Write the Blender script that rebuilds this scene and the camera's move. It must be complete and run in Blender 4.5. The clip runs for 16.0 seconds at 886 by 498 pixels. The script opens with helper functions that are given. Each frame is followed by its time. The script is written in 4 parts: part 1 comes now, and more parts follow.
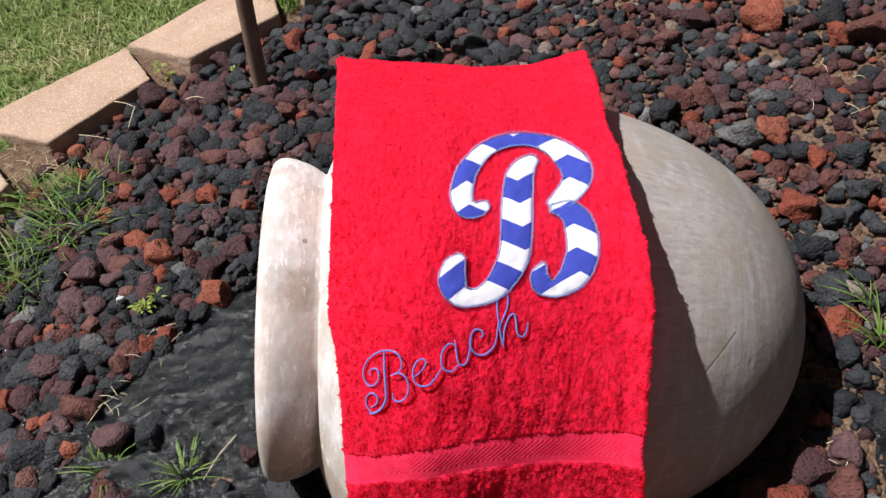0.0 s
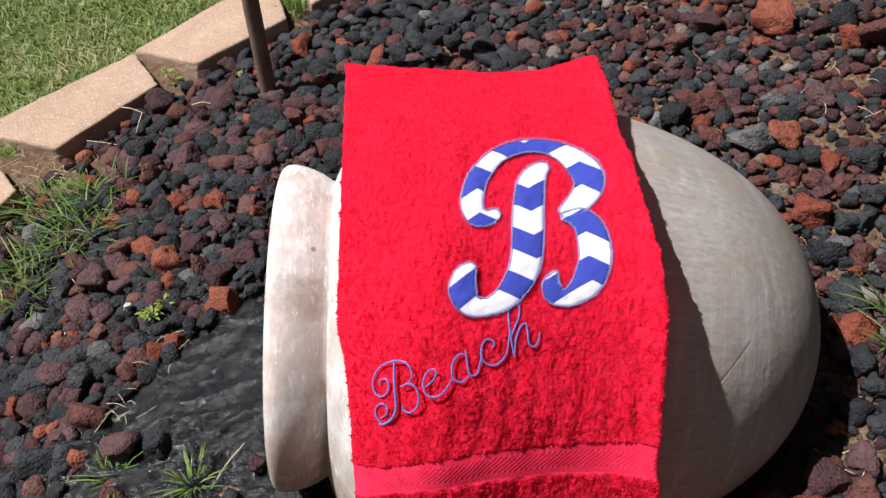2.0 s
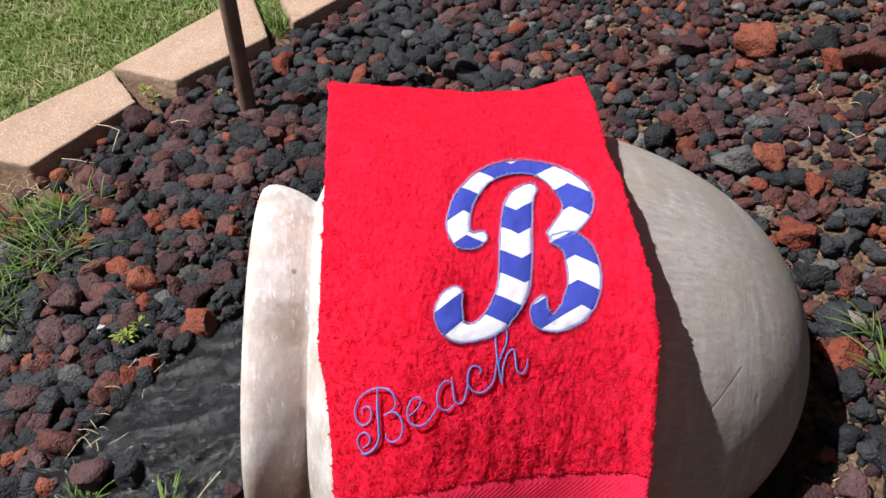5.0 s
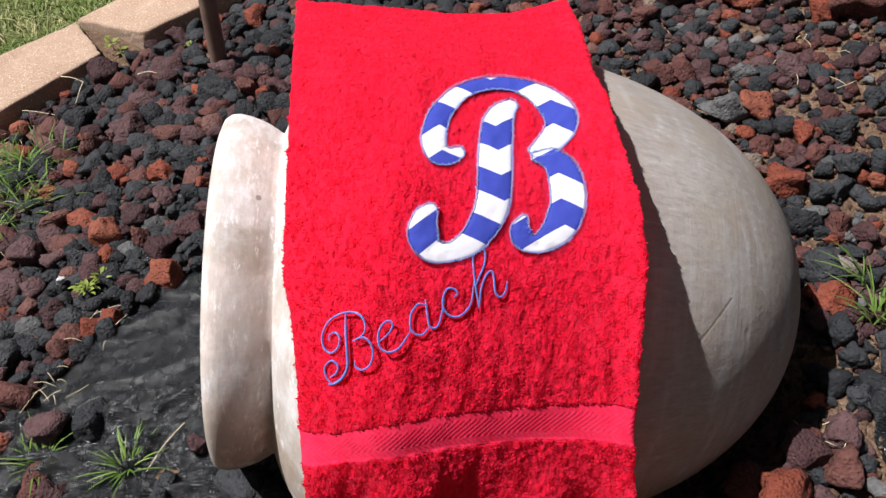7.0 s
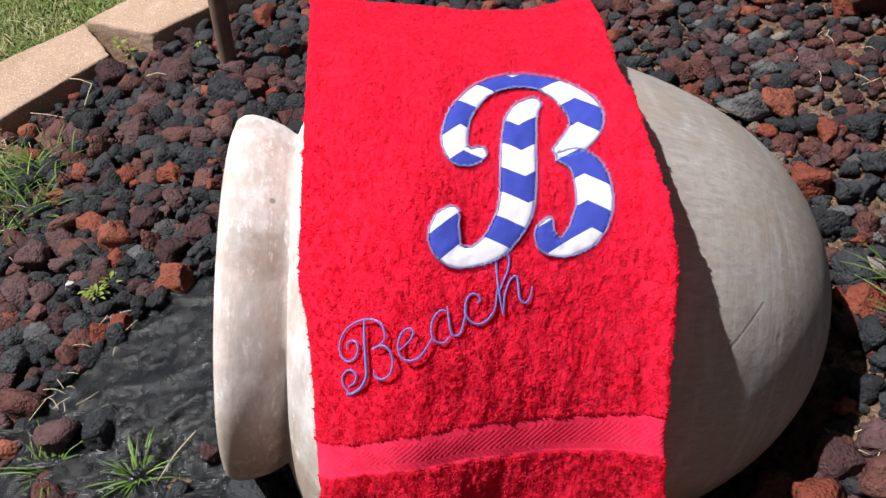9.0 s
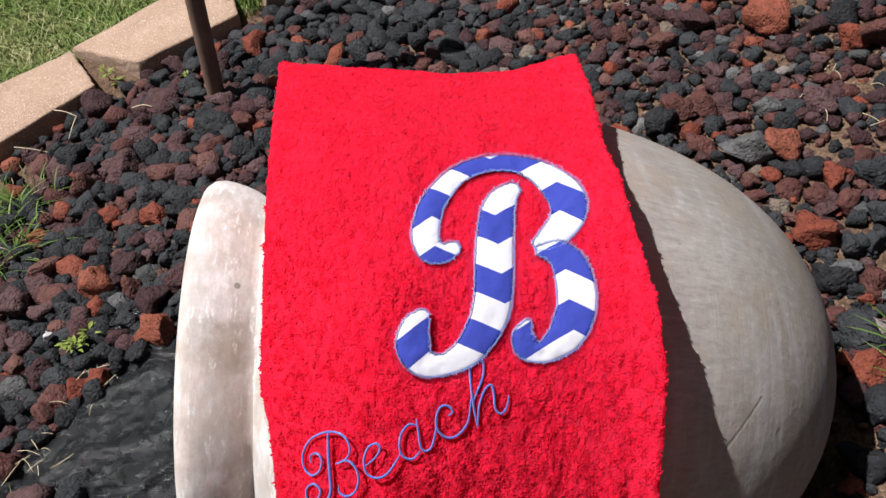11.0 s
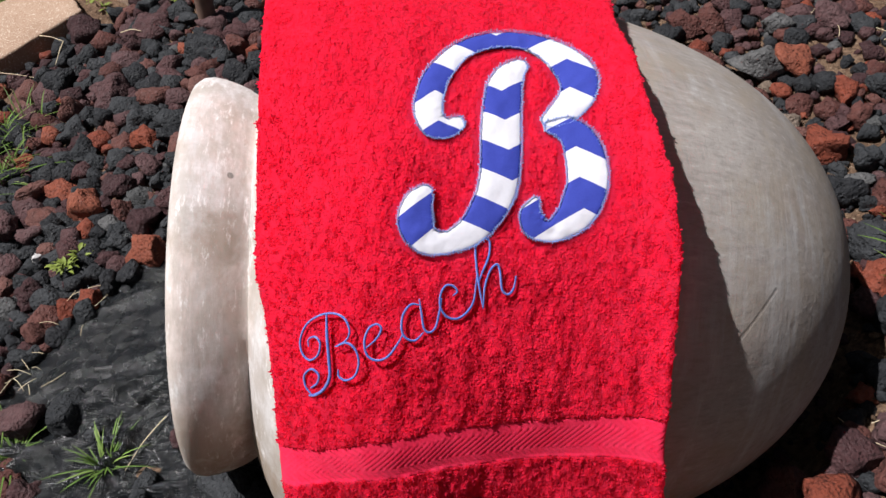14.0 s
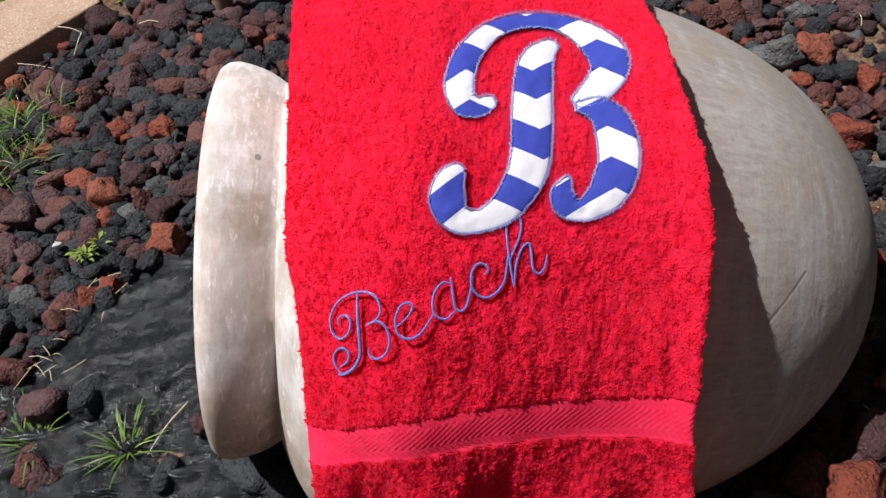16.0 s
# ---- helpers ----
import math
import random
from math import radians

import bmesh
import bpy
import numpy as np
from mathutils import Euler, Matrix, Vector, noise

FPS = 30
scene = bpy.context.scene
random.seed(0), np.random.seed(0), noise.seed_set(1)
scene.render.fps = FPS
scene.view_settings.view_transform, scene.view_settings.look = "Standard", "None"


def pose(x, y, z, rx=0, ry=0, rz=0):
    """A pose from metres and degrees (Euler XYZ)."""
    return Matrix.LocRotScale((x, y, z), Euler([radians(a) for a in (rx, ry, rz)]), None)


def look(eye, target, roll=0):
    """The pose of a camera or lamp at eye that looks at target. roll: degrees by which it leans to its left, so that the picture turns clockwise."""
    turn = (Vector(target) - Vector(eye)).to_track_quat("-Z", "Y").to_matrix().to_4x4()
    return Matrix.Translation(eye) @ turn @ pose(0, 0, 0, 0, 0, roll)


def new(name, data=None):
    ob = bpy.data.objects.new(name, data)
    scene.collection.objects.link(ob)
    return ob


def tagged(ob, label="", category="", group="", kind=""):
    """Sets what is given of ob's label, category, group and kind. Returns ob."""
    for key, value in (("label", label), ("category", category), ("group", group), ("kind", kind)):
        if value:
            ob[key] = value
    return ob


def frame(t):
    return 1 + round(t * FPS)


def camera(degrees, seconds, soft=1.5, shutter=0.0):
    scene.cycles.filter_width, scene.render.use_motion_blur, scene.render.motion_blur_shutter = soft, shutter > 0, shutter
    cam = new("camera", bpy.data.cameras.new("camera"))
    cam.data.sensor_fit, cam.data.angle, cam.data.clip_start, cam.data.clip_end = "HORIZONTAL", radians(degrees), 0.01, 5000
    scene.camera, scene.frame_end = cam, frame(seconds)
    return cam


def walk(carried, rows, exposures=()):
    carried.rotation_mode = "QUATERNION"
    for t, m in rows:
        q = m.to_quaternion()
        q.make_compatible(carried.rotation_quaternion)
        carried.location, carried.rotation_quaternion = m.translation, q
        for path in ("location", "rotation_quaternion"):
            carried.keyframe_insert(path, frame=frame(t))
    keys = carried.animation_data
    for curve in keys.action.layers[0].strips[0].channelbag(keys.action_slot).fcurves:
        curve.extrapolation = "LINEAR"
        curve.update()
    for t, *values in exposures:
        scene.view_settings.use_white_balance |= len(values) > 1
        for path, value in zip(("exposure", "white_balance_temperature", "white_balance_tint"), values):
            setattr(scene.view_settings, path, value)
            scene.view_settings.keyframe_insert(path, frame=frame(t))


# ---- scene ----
cam = camera(56.8, 16.0, soft=1.5)
METRES, EYE, TILT, LEAN, TURN = 0.48, 1.1591, -43.2, 1.4, 0.0
ROWS = [
    (0.0, 0.0, 0.0, 0.0, -0.0, 0.0, -0.0),
    (0.5, -0.0049, 0.0133, 0.0163, 0.28, 0.21, 0.19),
    (1.0, -0.0104, 0.0143, 0.0177, 0.47, 0.2, 0.09),
    (1.5, -0.009, 0.0194, 0.0233, 0.46, 0.45, 0.15),
    (2.0, -0.0082, 0.0257, 0.0139, 0.48, 0.2, 0.11),
    (2.5, -0.0056, 0.0318, 0.0155, 0.5, 0.19, 0.12),
    (3.0, -0.0125, 0.0339, 0.0096, 0.9, 0.08, 0.47),
    (3.5, -0.0168, 0.0388, -0.0031, 0.94, -0.04, 0.19),
    (4.0, -0.0171, 0.0568, 0.0106, 0.31, 0.59, 0.68),
    (6.5, -0.0277, 0.163, -0.0541, -2.26, 1.87, -1.0),
    (7.0, -0.0074, 0.2114, -0.1291, -2.39, 0.73, -0.31),
    (7.5, -0.0012, 0.2376, -0.153, -2.57, 0.48, -0.01),
    (8.0, -0.0203, 0.259, -0.1673, -2.22, 0.22, 0.11),
    (8.5, -0.0307, 0.2743, -0.137, -2.02, 0.89, 0.17),
    (9.0, -0.0333, 0.2781, -0.1212, -1.83, 0.79, -0.06),
    (9.5, -0.0089, 0.3003, -0.057, -1.92, 0.66, -1.16),
    (10.0, 0.0169, 0.3506, 0.0528, -1.01, 0.65, 0.06),
    (12.5, 0.0581, 0.4395, 0.075, -1.36, -0.44, 0.17),
    (13.0, 0.0432, 0.4649, 0.0147, -0.99, -0.76, -0.15),
    (13.5, 0.0443, 0.4749, -0.0483, -1.24, -2.18, 0.1),
    (14.0, 0.0311, 0.4735, -0.0668, -1.53, -2.3, 0.12),
    (14.5, 0.0225, 0.474, -0.1117, -1.68, -2.84, 0.45),
    (15.0, 0.0073, 0.4709, -0.1085, -1.35, -2.54, 0.36),
    (15.5, -0.0035, 0.4701, -0.103, -1.14, -2.25, 0.11),
    (16.0, -0.0107, 0.4744, -0.1025, -0.98, -2.39, -0.06),
]
EXPOSURES = ((0.0, 0.31), (9.8, 0.33), (12.3, 0.08), (16.0, 0.13))
walk(cam, [(t, pose(0, 0, EYE, TILT, LEAN, TURN) @ pose(METRES * x, METRES * y, METRES * z, 90 + pitch, roll, yaw)) for t, x, y, z, yaw, pitch, roll in ROWS], EXPOSURES)

# ---- light ----
SUN_DIR = Vector((-0.514, 0.010, 0.852)).normalized()
world = bpy.data.worlds.new("world")
scene.world = world
world.use_nodes = True
wn = world.node_tree
sky = wn.nodes.new("ShaderNodeTexSky")
sky.sky_type = "NISHITA"
sky.sun_disc = False
sky.dust_density, sky.ozone_density = 4.0, 0.6
sky.sun_elevation = math.asin(SUN_DIR.z)
sky.sun_rotation = math.atan2(SUN_DIR.x, SUN_DIR.y)
wn.links.new(sky.outputs[0], wn.nodes["Background"].inputs[0])
wn.nodes["Background"].inputs[1].default_value = 0.021
sun = new("sun", bpy.data.lights.new("sun", "SUN"))
sun.data.energy = 6.2
sun.data.angle = radians(0.6)
sun.data.color = (1.0, 0.97, 0.98)
sun.matrix_world = look(SUN_DIR * 20, (0, 0, 0))
scene.view_settings.exposure = 0.0

# ---- small tools ----
rng = random.Random(7)
nrng = np.random.default_rng(11)


def clamp01(v):
    return max(0.0, min(1.0, v))


def smooth(v, lo, hi):
    t = np.clip((v - lo) / (hi - lo), 0.0, 1.0)
    return t * t * (3 - 2 * t)


def link_mesh(name, me, mats, parent=None, label=""):
    ob = new(name, me)
    for m in (mats if isinstance(mats, (list, tuple)) else [mats]):
        if len(me.materials) < len(mats if isinstance(mats, (list, tuple)) else [mats]):
            me.materials.append(m)
    if parent is not None:
        ob.parent = parent
    if label:
        ob["label"] = label
    return ob


def part(name, bm, material, parent=None, label="", shade=True):
    """One bmesh as one mesh object."""
    me = bpy.data.meshes.new(name)
    bm.to_mesh(me)
    bm.free()
    if shade:
        me.shade_smooth()
    return link_mesh(name, me, material, parent, label)


def data_mesh(name, verts, faces, shade=True):
    me = bpy.data.meshes.new(name)
    me.from_pydata([tuple(v) for v in verts], [], faces)
    me.update()
    if shade:
        me.shade_smooth()
    return me


def grid_faces(nu, nv, wrap=False):
    """Quads of a grid of nu rows of nv points; wrap joins the last column to the first."""
    out = []
    for i in range(nu - 1):
        for j in range(nv if wrap else nv - 1):
            k = (j + 1) % nv
            out.append((i * nv + j, i * nv + k, (i + 1) * nv + k, (i + 1) * nv + j))
    return out


def spline(points, per=8):
    """Catmull-Rom through points of any dimension."""
    p = [np.array(q, float) for q in points]
    p = [2 * p[0] - p[1]] + p + [2 * p[-1] - p[-2]]
    out = []
    for i in range(1, len(p) - 2):
        for k in range(per):
            t = k / per
            a, b, c, d = p[i - 1], p[i], p[i + 1], p[i + 2]
            out.append(0.5 * (2 * b + (c - a) * t + (2 * a - 5 * b + 4 * c - d) * t ** 2 + (3 * b - a - 3 * c + d) * t ** 3))
    out.append(p[-2])
    return np.array(out)


def tube_mesh(name, centers, radii, sides=8):
    """A round tube along a line of points, closed at both ends."""
    c = np.array(centers, float)
    tang = np.gradient(c, axis=0)
    verts, faces = [], []
    side = None
    for p, t, r in zip(c, tang, radii):
        t = t / (np.linalg.norm(t) + 1e-12)
        if side is None:
            side = np.cross(t, (0.3, 0.2, 0.93))
        side = side - t * (side @ t)
        side = side / (np.linalg.norm(side) + 1e-12)
        other = np.cross(t, side)
        for k in range(sides):
            w = 2 * math.pi * k / sides
            verts.append(p + r * (side * math.cos(w) + other * math.sin(w)))
    faces = grid_faces(len(c), sides, True)
    faces.append(tuple(reversed(range(sides))))
    faces.append(tuple(range((len(c) - 1) * sides, len(c) * sides)))
    return data_mesh(name, verts, faces)


def field(shape, scale):
    """A smooth random field of about unit spread on a grid, with features scale cells wide."""
    n0, n1 = int(shape[0] / scale) + 4, int(shape[1] / scale) + 4
    g = nrng.normal(size=(n0, n1))
    y, x = np.arange(shape[0]) / scale + 1, np.arange(shape[1]) / scale + 1
    yi, xi = y.astype(int), x.astype(int)
    fy, fx = y - yi, x - xi
    fy, fx = (fy * fy * (3 - 2 * fy))[:, None], (fx * fx * (3 - 2 * fx))[None, :]
    a, b = g[np.ix_(yi, xi)], g[np.ix_(yi, xi + 1)]
    c, d = g[np.ix_(yi + 1, xi)], g[np.ix_(yi + 1, xi + 1)]
    return (a * (1 - fx) + b * fx) * (1 - fy) + (c * (1 - fx) + d * fx) * fy


# ---- materials ----
class Mat:
    """A short hand for node materials."""

    def __init__(self, name, rough=0.8, spec=0.4, metal=0.0):
        self.m = bpy.data.materials.new(name)
        self.m.use_nodes = True
        self.t = self.m.node_tree
        self.b = self.t.nodes["Principled BSDF"]
        self.b.inputs["Roughness"].default_value = rough
        self.b.inputs["Specular IOR Level"].default_value = spec
        self.b.inputs["Metallic"].default_value = metal
        self.co = None

    def node(self, kind, **values):
        n = self.t.nodes.new(kind)
        for key, v in values.items():
            n.inputs[key].default_value = v
        return n

    def link(self, a, b):
        self.t.links.new(a, b)

    def coords(self, which="Object"):
        if self.co is None:
            self.co = self.t.nodes.new("ShaderNodeTexCoord")
        return self.co.outputs[which]

    def noise(self, scale, detail=4.0, rough=0.6, vector=None, distortion=0.0):
        n = self.node("ShaderNodeTexNoise", Scale=scale, Detail=detail, Roughness=rough, Distortion=distortion)
        self.link(vector if vector is not None else self.coords(), n.inputs["Vector"])
        return n.outputs["Fac"]

    def voronoi(self, scale, vector=None, out="Distance"):
        n = self.node("ShaderNodeTexVoronoi", Scale=scale)
        self.link(vector if vector is not None else self.coords(), n.inputs["Vector"])
        return n.outputs[out]

    def ramp(self, fac, stops, constant=False):
        n = self.t.nodes.new("ShaderNodeValToRGB")
        e = n.color_ramp.elements
        while len(e) < len(stops):
            e.new(0.5)
        for k, (pos, col) in zip(e, stops):
            k.position = pos
            k.color = (*col, 1) if len(col) == 3 else col
        if constant:
            n.color_ramp.interpolation = "CONSTANT"
        self.link(fac, n.inputs["Fac"])
        return n.outputs["Color"]

    def mix(self, fac, a, b, mode="MIX"):
        n = self.t.nodes.new("ShaderNodeMix")
        n.data_type = "RGBA"
        n.blend_type = mode
        for value, sock in ((fac, n.inputs[0]), (a, n.inputs[6]), (b, n.inputs[7])):
            if isinstance(value, (int, float)):
                sock.default_value = value
            elif isinstance(value, tuple):
                sock.default_value = (*value, 1)
            else:
                self.link(value, sock)
        return n.outputs[2]

    def math(self, op, a, b=None, c=None, clamp=False):
        n = self.t.nodes.new("ShaderNodeMath")
        n.operation = op
        n.use_clamp = clamp
        for value, sock in zip((a, b, c), n.inputs):
            if value is None:
                continue
            if isinstance(value, (int, float)):
                sock.default_value = value
            else:
                self.link(value, sock)
        return n.outputs[0]

    def colour(self, c):
        if isinstance(c, tuple):
            self.b.inputs["Base Color"].default_value = (*c, 1)
        else:
            self.link(c, self.b.inputs["Base Color"])
        return self

    def bump(self, *layers):
        """Layers of (height, strength, distance)."""
        last = None
        for h, strength, distance in layers:
            n = self.node("ShaderNodeBump", Strength=strength, Distance=distance)
            self.link(h, n.inputs["Height"])
            if last is not None:
                self.link(last, n.inputs["Normal"])
            last = n.outputs["Normal"]
        self.link(last, self.b.inputs["Normal"])
        return self


def rock_material(name, dark, mid, light, rough=0.92):
    """Porous lava: tone varies stone by stone, with pits and dusty spots."""
    k = Mat(name, rough, 0.35)
    info = k.t.nodes.new("ShaderNodeObjectInfo").outputs["Random"]
    island = k.t.nodes.new("ShaderNodeNewGeometry").outputs["Random Per Island"]
    pick = k.math("FRACT", k.math("ADD", info, island))
    tone = k.ramp(pick, [(0.0, dark), (0.55, mid), (1.0, light)])
    pos = k.t.nodes.new("ShaderNodeNewGeometry").outputs["Position"]
    grain = k.noise(60, 6, 0.7, pos)
    dust = k.ramp(k.noise(35, 5, 0.75, pos), [(0.56, (0, 0, 0)), (0.78, (1, 1, 1))])
    col = k.mix(k.math("MULTIPLY", k.ramp(grain, [(0.35, (0, 0, 0)), (0.65, (1, 1, 1))]), 0.5), tone, tuple(0.35 * v for v in dark))
    col = k.mix(k.math("MULTIPLY", dust, 0.18), col, tuple(min(1, 1.5 * v + 0.05) for v in light))
    k.colour(col)
    pits = k.ramp(k.voronoi(135, pos), [(0.15, (0, 0, 0)), (0.5, (1, 1, 1))])
    k.link(k.ramp(k.noise(110, 4, 0.7, pos), [(0.42, (0.95, 0.95, 0.95)), (0.68, (0.42, 0.42, 0.42))]), k.b.inputs["Roughness"])
    k.bump((k.noise(70, 5, 0.68, pos), 0.9, 0.010), (pits, 0.55, 0.004))
    return k.m


ROCKS = {
    "black": rock_material("lava_black", (0.014, 0.015, 0.018), (0.023, 0.026, 0.029), (0.044, 0.047, 0.051)),
    "maroon": rock_material("lava_maroon", (0.041, 0.016, 0.018), (0.071, 0.029, 0.030), (0.111, 0.059, 0.060)),
    "brown": rock_material("lava_brown", (0.081, 0.027, 0.022), (0.114, 0.040, 0.032), (0.154, 0.071, 0.058)),
    "rust": rock_material("lava_rust", (0.162, 0.034, 0.018), (0.221, 0.051, 0.026), (0.264, 0.081, 0.046)),
    "tan": rock_material("stone_tan", (0.125, 0.094, 0.070), (0.187, 0.140, 0.105), (0.265, 0.234, 0.211)),
    "grey": rock_material("stone_grey", (0.066, 0.068, 0.068), (0.109, 0.109, 0.109), (0.172, 0.168, 0.164)),
}


def ground_material():
    k = Mat("dry_soil", 0.95, 0.2)
    pos = k.t.nodes.new("ShaderNodeNewGeometry").outputs["Position"]
    sand = k.ramp(k.noise(9, 6, 0.65, pos), [(0.3, (0.15, 0.092, 0.058)), (0.55, (0.245, 0.158, 0.102)), (0.8, (0.35, 0.25, 0.17))])
    fine = k.noise(260, 4, 0.7, pos)
    sand = k.mix(k.math("MULTIPLY", fine, 0.5), sand, (0.13, 0.08, 0.05))
    sand = k.mix(k.ramp(k.noise(85, 5, 0.75, pos), [(0.42, (0.8, 0.8, 0.8)), (0.56, (0, 0, 0))]), sand, (0.085, 0.052, 0.034))
    sand = k.mix(k.ramp(k.noise(150, 3, 0.6, pos), [(0.62, (0, 0, 0)), (0.70, (0.7, 0.7, 0.7))]), sand, (0.42, 0.33, 0.24))
    k.colour(sand)
    k.bump((k.noise(40, 6, 0.7, pos), 1.0, 0.016), (k.noise(120, 5, 0.75, pos), 0.9, 0.006), (fine, 0.6, 0.003))
    return k.m


def lawn_soil_material():
    k = Mat("lawn_soil", 0.95, 0.2)
    pos = k.t.nodes.new("ShaderNodeNewGeometry").outputs["Position"]
    k.colour(k.ramp(k.noise(14, 6, 0.7, pos), [(0.3, (0.04, 0.06, 0.015)), (0.6, (0.09, 0.11, 0.03)), (0.85, (0.20, 0.17, 0.08))]))
    k.bump((k.noise(60, 5, 0.7, pos), 0.8, 0.01))
    return k.m


def blade_material(name, tones, dry=0.0):
    k = Mat(name, 0.6, 0.2)
    island = k.t.nodes.new("ShaderNodeNewGeometry").outputs["Random Per Island"]
    pos = k.t.nodes.new("ShaderNodeNewGeometry").outputs["Position"]
    green = k.mix(k.math("MULTIPLY", k.noise(5, 3, 0.6, pos), 0.5), k.ramp(island, tones), (0.12, 0.19, 0.035))
    worn = k.ramp(k.noise(7, 4, 0.65, pos), [(0.50, (0, 0, 0)), (0.68, (0.75, 0.75, 0.75))])
    k.colour(k.mix(k.math("MULTIPLY", worn, dry), green, tones[-1][1]))
    return k.m


def block_material():
    """Cast concrete in a warm buff, sandy and flecked."""
    k = Mat("buff_concrete", 0.93, 0.2)
    pos = k.t.nodes.new("ShaderNodeNewGeometry").outputs["Position"]
    base = k.ramp(k.noise(7, 5, 0.65, pos), [(0.25, (0.29, 0.195, 0.138)), (0.55, (0.36, 0.25, 0.18)), (0.85, (0.42, 0.31, 0.235))])
    base = k.mix(k.ramp(k.noise(230, 3, 0.6, pos), [(0.57, (0, 0, 0)), (0.66, (0.8, 0.8, 0.8))]), base, (0.66, 0.58, 0.48))
    base = k.mix(k.ramp(k.noise(190, 3, 0.6, pos), [(0.34, (0.7, 0.7, 0.7)), (0.43, (0, 0, 0))]), base, (0.24, 0.14, 0.08))
    k.colour(base)
    k.bump((k.noise(45, 6, 0.7, pos), 0.5, 0.006), (k.noise(500, 3, 0.6, pos), 0.7, 0.0018))
    return k.m


def fabric_material():
    """Black woven ground cover: a plastic tape weave with a little shine."""
    k = Mat("woven_plastic", 0.4, 0.65)
    pos = k.t.nodes.new("ShaderNodeNewGeometry").outputs["Position"]
    dust = k.ramp(k.noise(22, 6, 0.7, pos), [(0.45, (0.006, 0.0075, 0.009)), (0.8, (0.016, 0.017, 0.018))])
    k.colour(dust)
    waves = []
    for axis in ("X", "Y"):
        w = k.node("ShaderNodeTexWave", Scale=120.0, Distortion=2.2, Detail=2.0)
        w.bands_direction = axis
        k.link(pos, w.inputs["Vector"])
        waves.append(w.outputs["Fac"])
    # crumpled facets, drawn out along the pull of the sheet
    bend = k.t.nodes.new("ShaderNodeMapping")
    bend.inputs["Rotation"].default_value = (0, 0, 0.6)
    bend.inputs["Scale"].default_value = (0.45, 1.0, 1.0)
    k.link(pos, bend.inputs["Vector"])
    bent = bend.outputs[0]
    k.link(k.ramp(k.noise(30, 5, 0.7, pos), [(0.3, (0.20, 0.20, 0.20)), (0.8, (0.38, 0.38, 0.38))]), k.b.inputs["Roughness"])
    k.bump((k.noise(38, 6, 0.7, pos), 0.5, 0.006), (k.voronoi(42, bent), 0.55, 0.0060), (k.voronoi(120, bent), 0.5, 0.0024), (k.math("MULTIPLY", waves[0], waves[1]), 1.0, 0.0016))
    return k.m


